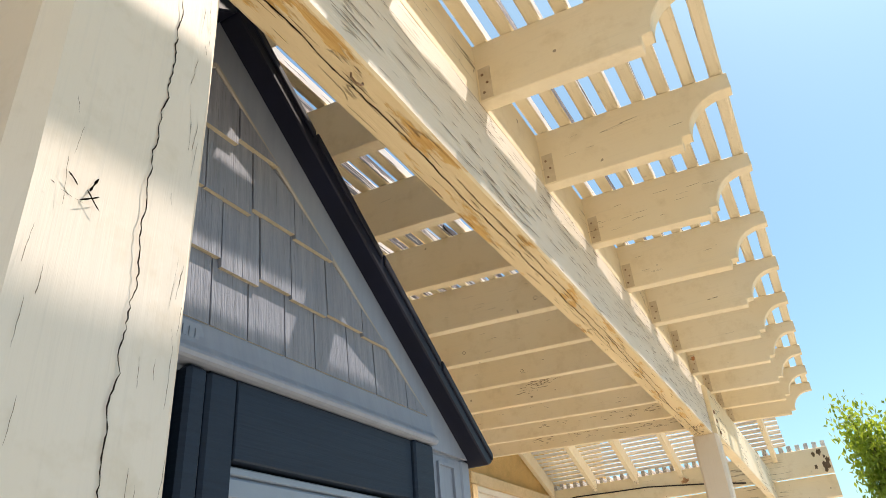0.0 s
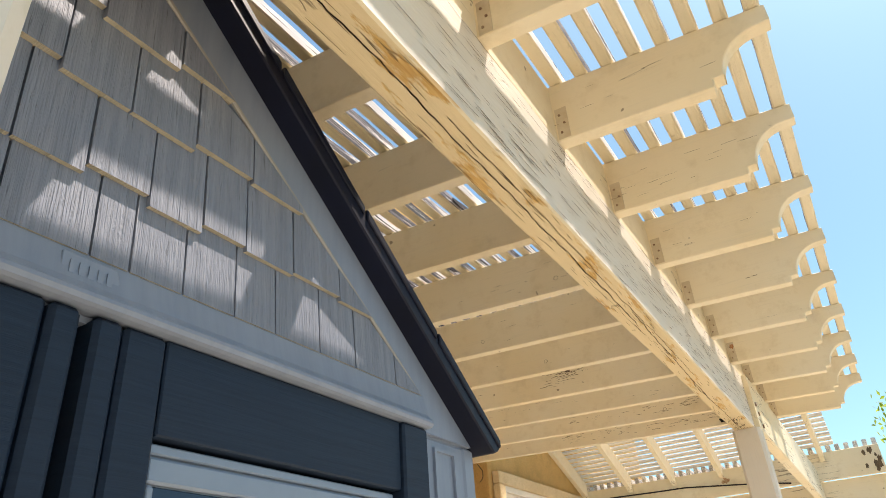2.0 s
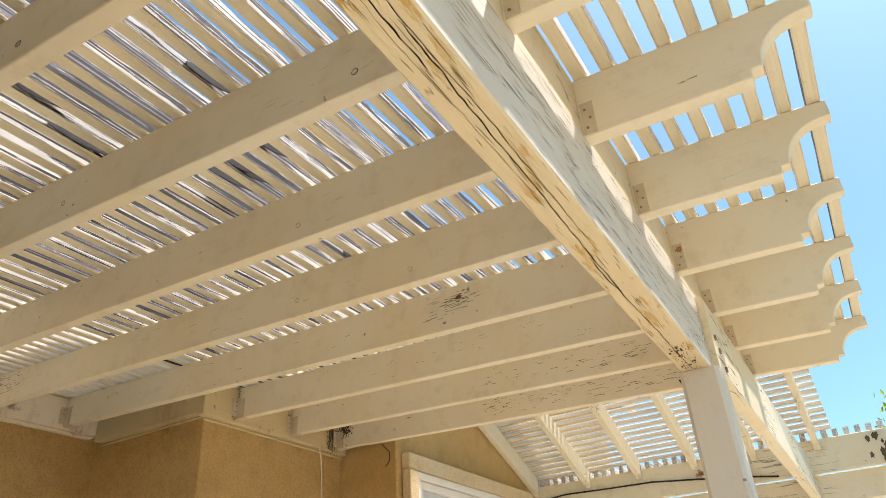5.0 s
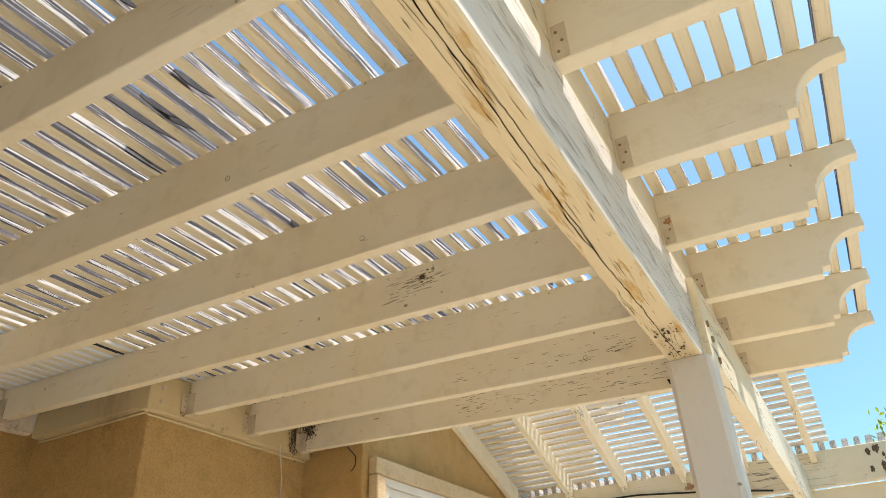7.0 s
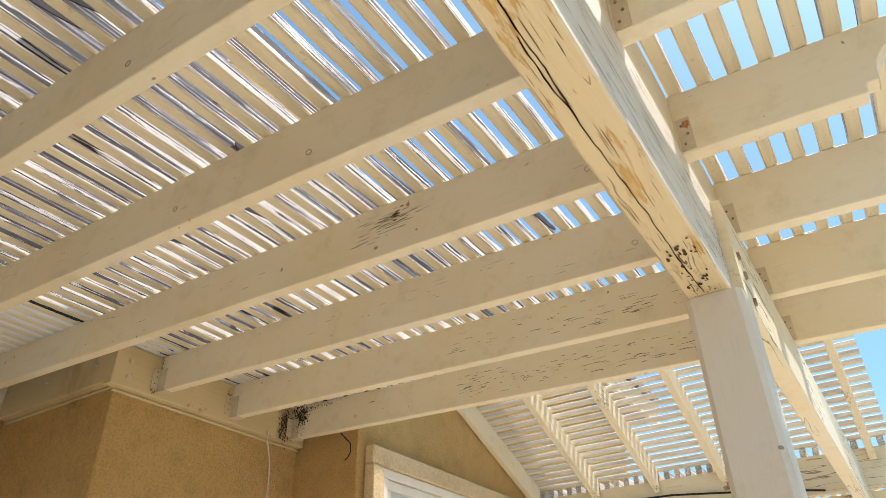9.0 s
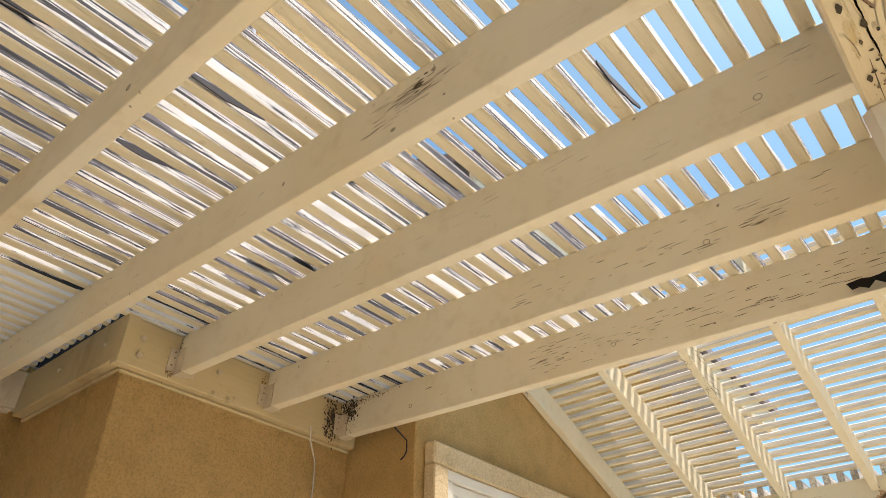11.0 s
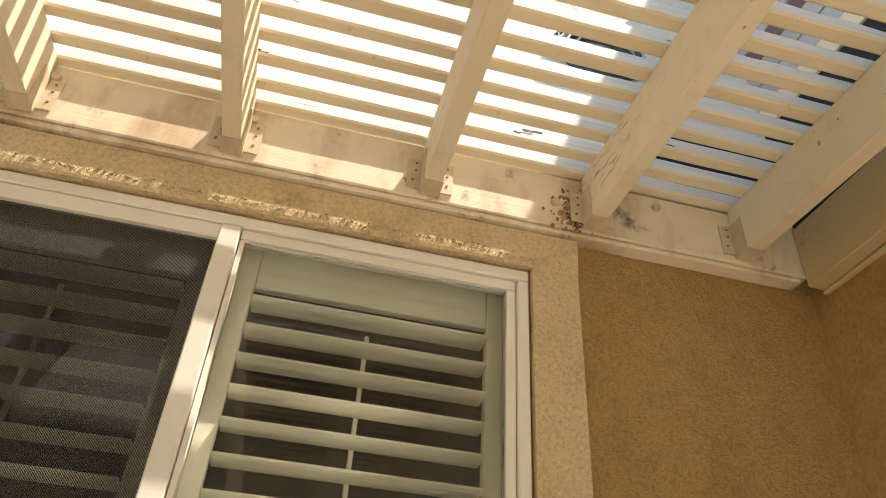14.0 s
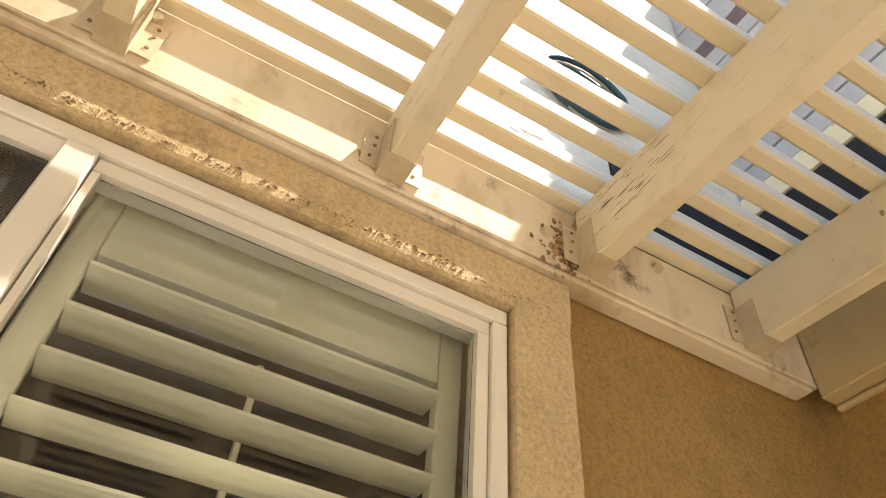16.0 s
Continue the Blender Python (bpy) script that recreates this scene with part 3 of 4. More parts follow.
# ---- the far lattice, which slopes down and away ----
farp = group_at("lattice_roof", (-1.0, 6.9, 0))
tagged(farp, "sloping cream lattice patio roof beyond the pergola", "lattice roof")
FS = -0.42


def far_under(y):
    return 2.50 + FS * (y - 6.9)


for fx in (-2.105, -1.68, -1.285, -0.88, -0.485, -0.085):
    prof = [(5.55, far_under(5.55)), (6.9, far_under(6.9)), (6.9, far_under(6.9) + 0.14), (5.55, far_under(5.55) + 0.14)]
    part("rafter", prism(prof, 0, fx - 0.019, fx + 0.019, 0.002), m_far, farp)
part("beam", box(-2.12, 0.33, 6.905, 6.955, 2.36, 2.57, 0.003), m_farx, farp, "far beam with peeling dark patches")
part("beam", box(-2.12, 0.33, 6.96, 7.05, 2.18, 2.355, 0.003), m_farx, farp)
y = 5.58
while y < 6.95:
    z = far_under(y) + 0.14
    bm = rough_bar(0, -2.12, 0.03, y, z + 0.015, 0.033, 0.028, 30, 0.0012, rnd)
    part("slat", bm, m_slatx, farp)
    y += 0.0615
x = 0.31
while x > -2.1:
    part("slat", rough_bar(1, 6.93, 8.2, x, 2.60, 0.034, 0.05, 8, 0.002, rnd), m_slaty, farp)
    x -= 0.0665

# ---- the shed ----
SX, MID = -0.445, 0.80
shed = group_at("garden_shed", (SX, MID, 0))
tagged(shed, "grey resin garden shed with dark roof edge and double doors", "shed")
WIDE = 1.65 - MID


def gable(y):
    """The underside of the roof."""
    return 1.776 + 0.75 * (0.83 - abs(y - MID))


BACK = -2.2
part("side_wall", box(BACK, SX, MID + WIDE - 0.04, MID + WIDE, 0, 1.77, 0.004), m_resin, shed)
part("side_wall", box(BACK, SX, MID - WIDE, MID - WIDE + 0.04, 0, 1.77, 0.004), m_resin, shed)
part("back_wall", box(BACK - 0.04, BACK, MID - WIDE, MID + WIDE, 0, 1.77), m_resin, shed)
prof = [(MID - WIDE, 1.765), (MID + WIDE, 1.765), (MID, gable(MID) + 0.008)]
part("gable_wall", prism(prof, 0, SX - 0.03, SX - 0.006, 0.0), m_resin, shed)
# raised gable border
for s in (1, -1):
    prof = [(MID + s * WIDE, 1.772), (MID + s * 0.625, 1.772), (MID + s * 0.648, 1.836), (MID, 2.29), (MID, gable(MID) + 0.006)]
    part("gable_border", prism(prof, 0, SX - 0.006, SX + 0.004, 0.0), m_resin, shed)
    prof = [(MID + s * 0.660, 1.834), (MID + s * 0.648, 1.836), (MID, 2.29), (MID, 2.302)]
    part("border_bead", prism(prof, 0, SX + 0.003, SX + 0.010, 0.002), m_dust, shed)

# gable shingles in stepped courses
JOINTS = ((0.835, 0.911, 0.996, 1.073, 1.169, 1.257, 1.37), (0.76, 0.845, 0.929, 1.006, 1.104, 1.215, 1.30), (0.80, 0.902, 1.009, 1.12), (0.74, 0.86, 0.98))
rs = random.Random(11)
for c, (zb, zt) in enumerate(((1.834, 1.965), (1.944, 2.08), (2.062, 2.195), (2.178, 2.30))):
    y = MID - 0.66 + 0.03 * c
    joints = JOINTS[c]
    while y < MID + 0.66:
        w = rs.choice((0.085, 0.105, 0.125, 0.145))
        ahead = [j for j in joints if j > y + 0.004]
        if ahead and (y > joints[0] - 0.15):
            w = ahead[0] - y
        drop = rs.choice((0.0, 0.0, 0.006, 0.014)) if c else 0.0
        ya, yb = y + 0.0015, y + w - 0.0015
        y += w

        def top(v, cap=zt):
            return min(cap, 1.834 + 0.70 * (0.650 - abs(v - MID)))
        z0 = zb - drop
        cuts = [ya] + ([MID] if ya < MID < yb else []) + [yb]
        cuts = [v for v in cuts if top(v) > z0 + 0.004]
        if len(cuts) < 2:
            if not cuts:
                continue
            edge = MID + math.copysign(0.650 - (z0 - 1.834) / 0.70, cuts[0] - MID)
            cuts = sorted((cuts[0], edge))
            if cuts[1] - cuts[0] < 0.01:
                continue
        prof = [(cuts[0], z0), (cuts[-1], z0)] + [(v, max(top(v), z0 + 0.001)) for v in reversed(cuts)]
        bm = bmesh.new()
        lift = 0.002 + 0.0006 * c
        f = [bm.verts.new((SX + lift + 0.010 * (1 - (q[1] - z0) / 0.15), q[0], q[1])) for q in prof]
        b = [bm.verts.new((SX - 0.008, q[0], q[1])) for q in prof]
        bm.faces.new(f)
        for i in range(len(f)):
            bm.faces.new((f[i], f[(i + 1) % len(f)], b[(i + 1) % len(f)], b[i]))
        part("shingle", bm, m_shingle, shed)

# header ledge with a rounded lip
prof = [(SX - 0.02, 1.834), (SX + 0.009, 1.836), (SX + 0.014, 1.812), (SX + 0.018, 1.797), (SX + 0.024, 1.789), (SX + 0.028, 1.785), (SX + 0.029, 1.780), (SX + 0.026, 1.775), (SX + 0.020, 1.773), (SX - 0.02, 1.773)]
part("header_ledge", prism([(a, b) for a, b in prof], 1, MID - 0.660, MID + 0.660, 0.0), m_resin, shed, "pale rounded ledge over the doors")
bm = prism([(MID - 0.045, 1.795), (MID + 0.020, 1.795), (MID + 0.026, 1.812), (MID + 0.020, 1.828), (MID - 0.045, 1.828)], 0, SX + 0.006, SX + 0.0145, 0.001)
bd = part("badge", bm, m_resin, shed, "small embossed maker's badge")
for i in range(5):
    part("bar", box(SX + 0.0144, SX + 0.0165, MID - 0.036 + 0.011 * i, MID - 0.029 + 0.011 * i, 1.804, 1.819), m_resin, bd)

# dark door surround, doors and pale window frames
for s in (1, -1):
    def span(a, b):
        return sorted((MID + s * a, MID + s * b))
    part("pilaster", box(SX - 0.03, SX + 0.016, *span(0.582, 0.657), 0.02, 1.772, 0.004), m_slate, shed)
    part("header_panel", box(SX - 0.03, SX + 0.008, *span(0.1035, 0.581), 1.66, 1.772, 0.002), m_slate, shed, "dark slate wood-grain panel")
    part("centre_stile", box(SX - 0.03, SX + 0.012, *span(0.008, 0.043), 0.02, 1.772, 0.006), m_slate, shed)
    part("door_stile", box(SX - 0.03, SX + 0.010, *span(0.046, 0.102), 0.02, 1.772, 0.005), m_slate, shed)
    part("corner_panel", box(SX - 0.03, SX - 0.004, *span(0.658, WIDE), 0.02, 1.768, 0.003), m_resin, shed)
    dr = part("door", box(SX - 0.035, SX - 0.010, *span(0.104, 0.580), 0.03, 1.657, 0.003), m_door, shed, "pale resin door with window panes")
    part("door_frame", box(SX - 0.010, SX - 0.004, *span(0.106, 0.574), 1.643, 1.655, 0.002), m_door, dr)
    part("door_frame", box(SX - 0.010, SX - 0.002, *span(0.106, 0.565), 1.612, 1.640, 0.003), m_door, dr)
    for a0, a1 in ((0.120, 0.232), (0.258, 0.386), (0.408, 0.545)):
        part("pane", box(SX - 0.010, SX - 0.008, *span(a0, a1), 1.35, 1.610, 0.0008), m_navy, dr, "dark blue pane")
    for a0, a1 in ((0.106, 0.118), (0.234, 0.256), (0.388, 0.406), (0.547, 0.565)):
        part("muntin", box(SX - 0.010, SX - 0.001, *span(a0, a1), 1.35, 1.610, 0.003), m_door, dr)
    # recessed corner panels
    for z0, z1 in ((1.655, 1.752), (1.45, 1.64), (1.0, 1.43)):
        fm = bmesh.new()
        y0, y1 = span(0.702, 0.776)
        for q in ((y0, y1, z1 - 0.006, z1), (y0, y1, z0, z0 + 0.006), (y0, y0 + 0.006, z0 + 0.006, z1 - 0.006), (y1 - 0.006, y1, z0 + 0.006, z1 - 0.006)):
            box(SX - 0.004, SX + 0.002, *q, bm=fm)
        part("panel_moulding", fm, m_resin, shed)
    # roof slope with a ribbed front edge
    prof = [(MID + s * 0.855, gable(MID + 0.855)), (MID, gable(MID)), (MID, 2.442), (MID + s * 0.882, 1.780), (MID + s * 0.878, 1.766)]
    roof = part("roof", prism(prof, 0, BACK - 0.06, SX + 0.046, 0.003), m_roof, shed, "dark ribbed resin roof")
    for i in range(4):
        f0, f1 = i / 4 + 0.004, (i + 1) / 4 - 0.004
        a0, a1 = MID + s * 0.882 * (1 - f0), MID + s * 0.882 * (1 - f1)
        t0, t1 = 1.779 + 0.662 * f0, 1.779 + 0.662 * f1
        prof = [(a0, t0 - 0.012), (a1, t1 - 0.012), (a1, t1 + 0.010), (a0, t0 + 0.005)]
        part("roof_edge", prism(prof, 0, SX - 0.30, SX + 0.050, 0.002), m_roof, roof)

# ---- a tree beyond ----
tree = group_at("tree", (1.35, 15.0, 0))
tagged(tree, "young green leafy tree beyond the patio", "tree")
tr = random.Random(5)
bm = bmesh.new()


def limb(bm, p, q, r0, r1):
    d = (q - p)
    m = Matrix.Translation((p + q) / 2) @ d.to_track_quat("Z", "Y").to_matrix().to_4x4()
    bmesh.ops.create_cone(bm, cap_ends=True, segments=7, radius1=r0, radius2=r1, depth=d.length, matrix=m)


base = Vector((1.35, 15.0, 0))
limb(bm, base, base + Vector((0.05, 0.02, 3.0)), 0.09, 0.06)
tips = []
for i in range(16):
    a = tr.uniform(0, 6.283)
    st = base + Vector((0.04, 0.02, tr.uniform(2.0, 3.0)))
    en = st + Vector((math.cos(a) * tr.uniform(0.25, 0.8), math.sin(a) * tr.uniform(0.25, 0.8), tr.uniform(0.6, 1.9)))
    limb(bm, st, en, 0.03, 0.008)
    tips += [st.lerp(en, f) for f in (0.5, 0.7, 0.85, 1.0)]
part("trunk", bm, m_bark, tree)
vs, fs = [], []
for p in tips:
    for i in range(110):
        c = p + Vector((tr.gauss(0, 0.17), tr.gauss(0, 0.17), tr.gauss(0, 0.17)))
        rot = Euler((tr.uniform(0, 6.28), tr.uniform(0, 6.28), tr.uniform(0, 6.28))).to_matrix()
        k = len(vs)
        for u, v, w in ((-0.055, 0, 0), (0, -0.026, 0.006), (0.06, 0, 0), (0, 0.026, 0.006)):
            vs.append(c + rot @ Vector((u, v, w)))
        fs.append((k, k + 1, k + 2, k + 3))
me = bpy.data.meshes.new("crown")
me.from_pydata(vs, [], fs)
me.materials.append(m_leaf)
crown = new("crown", me)
crown.parent = tree
crown.location = -tree.location

# ---- fittings of the pergola ----


def joined_boxes(boxes):
    bm = bmesh.new()
    for b in boxes:
        box(*b, bm=bm)
    return bm


def disc(at, axis, r, h, seg=10):
    bm = bmesh.new()
    turn = {0: Euler((0, radians(90), 0)), 1: Euler((radians(90), 0, 0)), 2: Euler()}[axis]
    bmesh.ops.create_cone(bm, cap_ends=True, segments=seg, radius1=r, radius2=r * 0.85, depth=h, matrix=Matrix.LocRotScale(at, turn, None))
    return bm


m_hanger = plain("painted_steel", (0.64, 0.54, 0.38), (0.50, 0.39, 0.25), 0.5, 16.0, bump=0.4)
m_check = plain("open_check", (0.10, 0.065, 0.035), (0.17, 0.11, 0.06), 0.9, 60.0)
m_mould = plain("dark_check", (0.05, 0.035, 0.02), (0.09, 0.06, 0.03), 0.9, 40.0)
for k in range(-4, 9):
    xe = -3.298 if k <= 5 else -2.478
    y0, z0 = row_y(k) + xe * math.sin(skew(k)), under(xe)
    hg = part("joist_hanger", joined_boxes((
        (xe - 0.0005, xe + 0.045, y0 - 0.0035, y0 - 0.0008, z0 - 0.001, z0 + 0.095),
        (xe - 0.0005, xe + 0.045, y0 + THICK + 0.0008, y0 + THICK + 0.0035, z0 - 0.001, z0 + 0.095),
        (xe - 0.0005, xe + 0.050, y0 - 0.0035, y0 + THICK + 0.0035, z0 - 0.0045, z0 - 0.0012),
        (xe - 0.0005, xe + 0.0025, y0 - 0.034, y0 - 0.0036, z0 + 0.008, z0 + 0.095),
        (xe - 0.0005, xe + 0.0025, y0 + THICK + 0.0036, y0 + THICK + 0.034, z0 + 0.008, z0 + 0.095))), m_hanger, perg, "painted steel joist hanger")
    for dz in (0.03, 0.06, 0.082):
        for yy in (y0 - 0.020 + 0.006 * (dz > 0.05), y0 + THICK + 0.020):
            part("nail", disc((xe + 0.003, yy, z0 + dz), 0, 0.0035, 0.003, 7), m_steel, hg)
    # angle clip where the rafter crosses the beam
    xb, zb = -0.170, under(-0.165)
    y0 = row_y(k) - 0.002 * (k < 3)
    cl = part("angle_clip", joined_boxes(((xb, xb + 0.030, y0 - 0.0022, y0 - 0.0004, zb + 0.004, zb + 0.095),)), m_hanger, perg)
    for i in range(3):
        part("nail", disc((xb + 0.010 + 0.010 * (i % 2), y0 - 0.003, zb + 0.022 + 0.026 * i), 1, 0.0036, 0.003, 7), m_steel, cl)
for y, z in ((2.516, 2.702), (2.097, 2.70), (3.234, 2.648), (2.95, 2.70), (3.50, 2.70), (1.70, 2.70)):
    part("bolt", disc((-3.296, y, z), 0, 0.012, 0.012, 12), m_hanger, perg)
for y, z in ((3.957, 2.645), (3.957, 2.580), (4.274, 2.632), (4.66, 2.64)):
    part("bolt", disc((-2.476, y, z), 0, 0.012, 0.012, 12), m_hanger, perg)
for x, z in ((-2.60, 2.63), (-2.95, 2.64)):
    part("bolt", disc((x, 3.882, z), 1, 0.010, 0.010, 12), m_hanger, perg)


def crack_line(points, width, depth_axis, rnd_, level):
    """A long split, as a thin dark sliver that wanders along the face of a timber."""
    bm = bmesh.new()
    prev = None
    n = len(points)
    for i, p in enumerate(points):
        w = width * (0.35 + 0.65 * rnd_.random()) * (0.3 if i in (0, n - 1) else 1.0)
        row = []
        for sgn in (-1, 1):
            q = list(p)
            ax = {0: 1, 2: 0}[depth_axis]
            q[ax] += sgn * w / 2
            q[depth_axis] = level
            row.append(bm.verts.new(q))
        if prev:
            bm.faces.new((prev[0], prev[1], row[1], row[0]))
        prev = row
    bmesh.ops.solidify(bm, geom=bm.faces[:], thickness=0.0006)
    return bm


def wander(a, b, steps, amp, rnd_, axis):
    pts, off = [], 0.0
    for i in range(steps + 1):
        f = i / steps
        p = [a[j] + (b[j] - a[j]) * f for j in range(3)]
        off = off * 0.85 + rnd_.uniform(-amp, amp)
        p[axis] += off
        pts.append(p)
    return pts


rc = random.Random(8)
part("crack", crack_line(wander((0, 0.486, 1.2), (0, 0.494, 2.19), 240, 0.0018, rc, 1), 0.0016, 0, rc, -0.1438), m_mould, perg, "long dark crack in the near post")
for a, b in (((0.420, 1.719), (0.440, 1.716)), ((0.440, 1.728), (0.452, 1.716)), ((0.436, 1.718), (0.450, 1.728)), ((0.442, 1.728), (0.447, 1.742)), ((0.424, 1.735), (0.432, 1.728)), ((0.413, 1.722), (0.416, 1.720))):
    part("crack", crack_line(wander((0, a[0], a[1]), (0, b[0], b[1]), 6, 0.0006, rc, 2), 0.0026, 0, rc, -0.1438), m_mould, perg)
for y0, y1, xa, xb, w in ((0.3, 2.3, -0.214, -0.222, 0.0030), (2.2, 3.2, -0.205, -0.228, 0.0028), (3.0, 3.85, -0.232, -0.222, 0.0026), (1.2, 2.9, -0.198, -0.203, 0.0018), (1.9, 2.6, -0.236, -0.226, 0.0010), (-1.0, 0.6, -0.22, -0.21, 0.002)):
    part("crack", crack_line(wander((xa, y0, 0), (xb, y1, 0), int((y1 - y0) * 70), 0.0016, rc, 0), w, 2, rc, 2.1985), m_mould, perg)


def checks(name, material, parent, spots, face_axis, level, rnd_, label=""):
    """Many short splits along the grain of one face, as one mesh of slivers. spots: (grain, across, length, width)."""
    bm = bmesh.new()
    across = {0: 2, 1: 2, 2: 0}[face_axis]
    grain = 3 - face_axis - across
    for g, a, ln, w in spots:
        n = 5
        rows = []
        tilt = rnd_.uniform(-0.04, 0.04)
        for i in range(n):
            f = i / (n - 1)
            half = w * math.sin(math.pi * (0.08 + 0.84 * f)) / 2
            row = []
            for sgn in (-1, 1):
                q = [0.0, 0.0, 0.0]
                lv = level(g) if callable(level) else level
                q[face_axis] = lv
                q[grain] = g + ln * f
                q[across] = a + tilt * ln * f + sgn * half + rnd_.uniform(-0.1, 0.1) * w
                row.append(bm.verts.new(q))
            rows.append(row)
        for r0, r1 in zip(rows, rows[1:]):
            bm.faces.new((r0[0], r0[1], r1[1], r1[0]))
    return tagged(part(name, bm, material, parent, label), kind="stuff")


spots = [(rc.uniform(0.0, 3.8), rc.uniform(2.21, 2.45), rc.uniform(0.015, 0.12), rc.uniform(0.0008, 0.0022)) for i in range(560)]
checks("check", m_check, perg, spots, 0, -0.1697, rc, "short dark checks in the beam's side")
spots = [(rc.uniform(0.3, 3.8), rc.uniform(-0.255, -0.18), rc.uniform(0.02, 0.10), rc.uniform(0.0008, 0.0018)) for i in range(110)]
checks("check", m_check, perg, spots, 2, 2.1978, rc)
spots = [(rc.uniform(3.60, 3.85), rc.uniform(-0.250, -0.185), rc.uniform(0.004, 0.018), rc.uniform(0.003, 0.009)) for i in range(26)]
checks("check", m_mould, perg, spots, 2, 2.1975, rc)
spots = [(rc.gauss(-0.99, 0.05), 2.515 + rc.gauss(0.08, 0.018), rc.uniform(0.01, 0.06), rc.uniform(0.001, 0.003)) for i in range(46)]
spots += [(rc.gauss(-0.955, 0.012), 2.515 + rc.gauss(0.10, 0.012), rc.uniform(0.005, 0.02), rc.uniform(0.003, 0.007)) for i in range(14)]
spots += [(rc.uniform(-2.9, 0.1), under(-1.4) + rc.uniform(0.01, 0.13), rc.uniform(0.008, 0.05), rc.uniform(0.0006, 0.0016)) for i in range(20)]
checks("check", m_check, perg, spots, 1, row_y(5) - 0.0006, rc, "patch of dark flaking on a rafter")
for k, n, x0, x1 in ((8, 150, -1.5, -0.3), (7, 70, -1.3, -0.3), (6, 36, -1.8, -0.3), (4, 16, -2.6, 0.1), (4, 46, -3.28, -3.08), (4, 12, -3.2, -2.7), (3, 10, -3.28, -3.05), (2, 8, -3.28, -3.0), (3, 14, -2.6, 0.15), (2, 26, -1.0, 0.28), (1, 22, -0.2, 0.3), (0, 14, -1.0, 0.3)):
    spots = []
    for i in range(n):
        gx = rc.uniform(x0, x1)
        spots.append((gx, under(gx) + rc.uniform(0.03, 0.135), rc.uniform(0.008, 0.05), rc.uniform(0.0005, 0.0026 if k >= 7 or x1 < -3.0 else 0.0011)))
    spots = [q for q in spots if q[0] < 0.19 or q[1] > under(q[0]) + 0.12]
    checks("check", m_check, perg, spots, 1, (lambda g, k=k: row_y(k) + g * math.sin(skew(k)) - 0.0008), rc)

for i in range(34):
    y = rc.choice((rc.uniform(0.402, 0.425), rc.uniform(0.505, 0.536), rc.uniform(0.505, 0.536)))
    z = rc.uniform(1.45, 2.15)
    part("crack", crack_line(wander((0, y, z), (0, y + rc.uniform(-0.004, 0.004), z + rc.uniform(0.008, 0.045)), 10, 0.0004, rc, 1), rc.uniform(0.0003, 0.0006), 0, rc, -0.1437), m_check, perg)

# hooks under the beam
for hx, hy in ((-0.202, 0.855), (-0.222, 3.66)):
    pts = [(hx, hy, 2.205), (hx, hy, 2.192), (hx + 0.004, hy + 0.006, 2.184), (hx + 0.008, hy + 0.014, 2.182), (hx + 0.008, hy + 0.020, 2.187), (hx + 0.006, hy + 0.022, 2.193)]
    cable("hook", pts, 0.0018, m_steel, "small rusty screw hook under the beam", "hook")

# torn black scrap caught at the end of the last rafter
rg = random.Random(3)
bm = bmesh.new()
up, lo = [], []
for i in range(9):
    f = i / 8
    xx = -0.47 + 0.16 * f
    up.append(bm.verts.new((xx, 4.885 - 0.012 * math.sin(3 * f), 2.512 - 0.016 * f + rg.uniform(-0.004, 0.004))))
    lo.append(bm.verts.new((xx + 0.01, 4.880 - 0.02 * math.sin(4 * f), 2.485 - 0.030 * f * (1.2 - f) + rg.uniform(-0.012, 0.010))))
for i in range(8):
    bm.faces.new((up[i], up[i + 1], lo[i + 1], lo[i]))
bmesh.ops.solidify(bm, geom=bm.faces[:], thickness=0.003)
tagged(part("torn_scrap", bm, m_black), "torn black scrap hanging at the last rafter", "scrap")

# cables
cable("cable", [(-2.10, 6.895, 2.46), (-1.87, 6.89, 2.482), (-1.5, 6.885, 2.472), (-1.2, 6.885, 2.468), (-0.9, 6.89, 2.44), (-0.6, 6.888, 2.41), (-0.36, 6.89, 2.375)], 0.006, m_black, "dark cable along the far beam", "cable")
cable("cable", [(-2.474, 4.735, 2.56), (-2.472, 4.738, 2.50), (-2.50, 4.78, 2.47), (-2.522, 4.815, 2.44), (-2.524, 4.822, 2.34), (-2.522, 4.815, 2.24), (-2.524, 4.81, 2.0), (-2.524, 4.815, 1.5)], 0.003, m_cable, "thin pale wire down the chimney breast", "cable")
cable("cable", [(-2.16, 4.905, 2.53), (-2.165, 4.985, 2.50), (-2.17, 4.992, 2.46), (-2.18, 4.99, 2.44), (-2.195, 4.985, 2.425)], 0.003, m_black, "loose dark wire end", "cable")
coil = []
rw = random.Random(2)
for i in range(150):
    a = i / 150 * 2 * math.pi * 7
    r = 0.115 + 0.025 * math.sin(a * 0.37) + rw.uniform(-0.003, 0.003)
    coil.append((WALL + 0.02 + 0.012 * math.sin(a * 0.71), 3.425 + r * math.cos(a), 3.30 + 0.75 * r * math.sin(a)))
cable("cable_coil", coil, 0.0045, m_cable, "coil of pale cable hung on the wall", "cable")
coil2 = [(p[0] + 0.014, p[1] - 0.02, p[2] - 0.01) for p in coil[10:80]]
cable("cable_coil", coil2, 0.008, m_teal, "coil of dark cable hung on the wall", "cable")

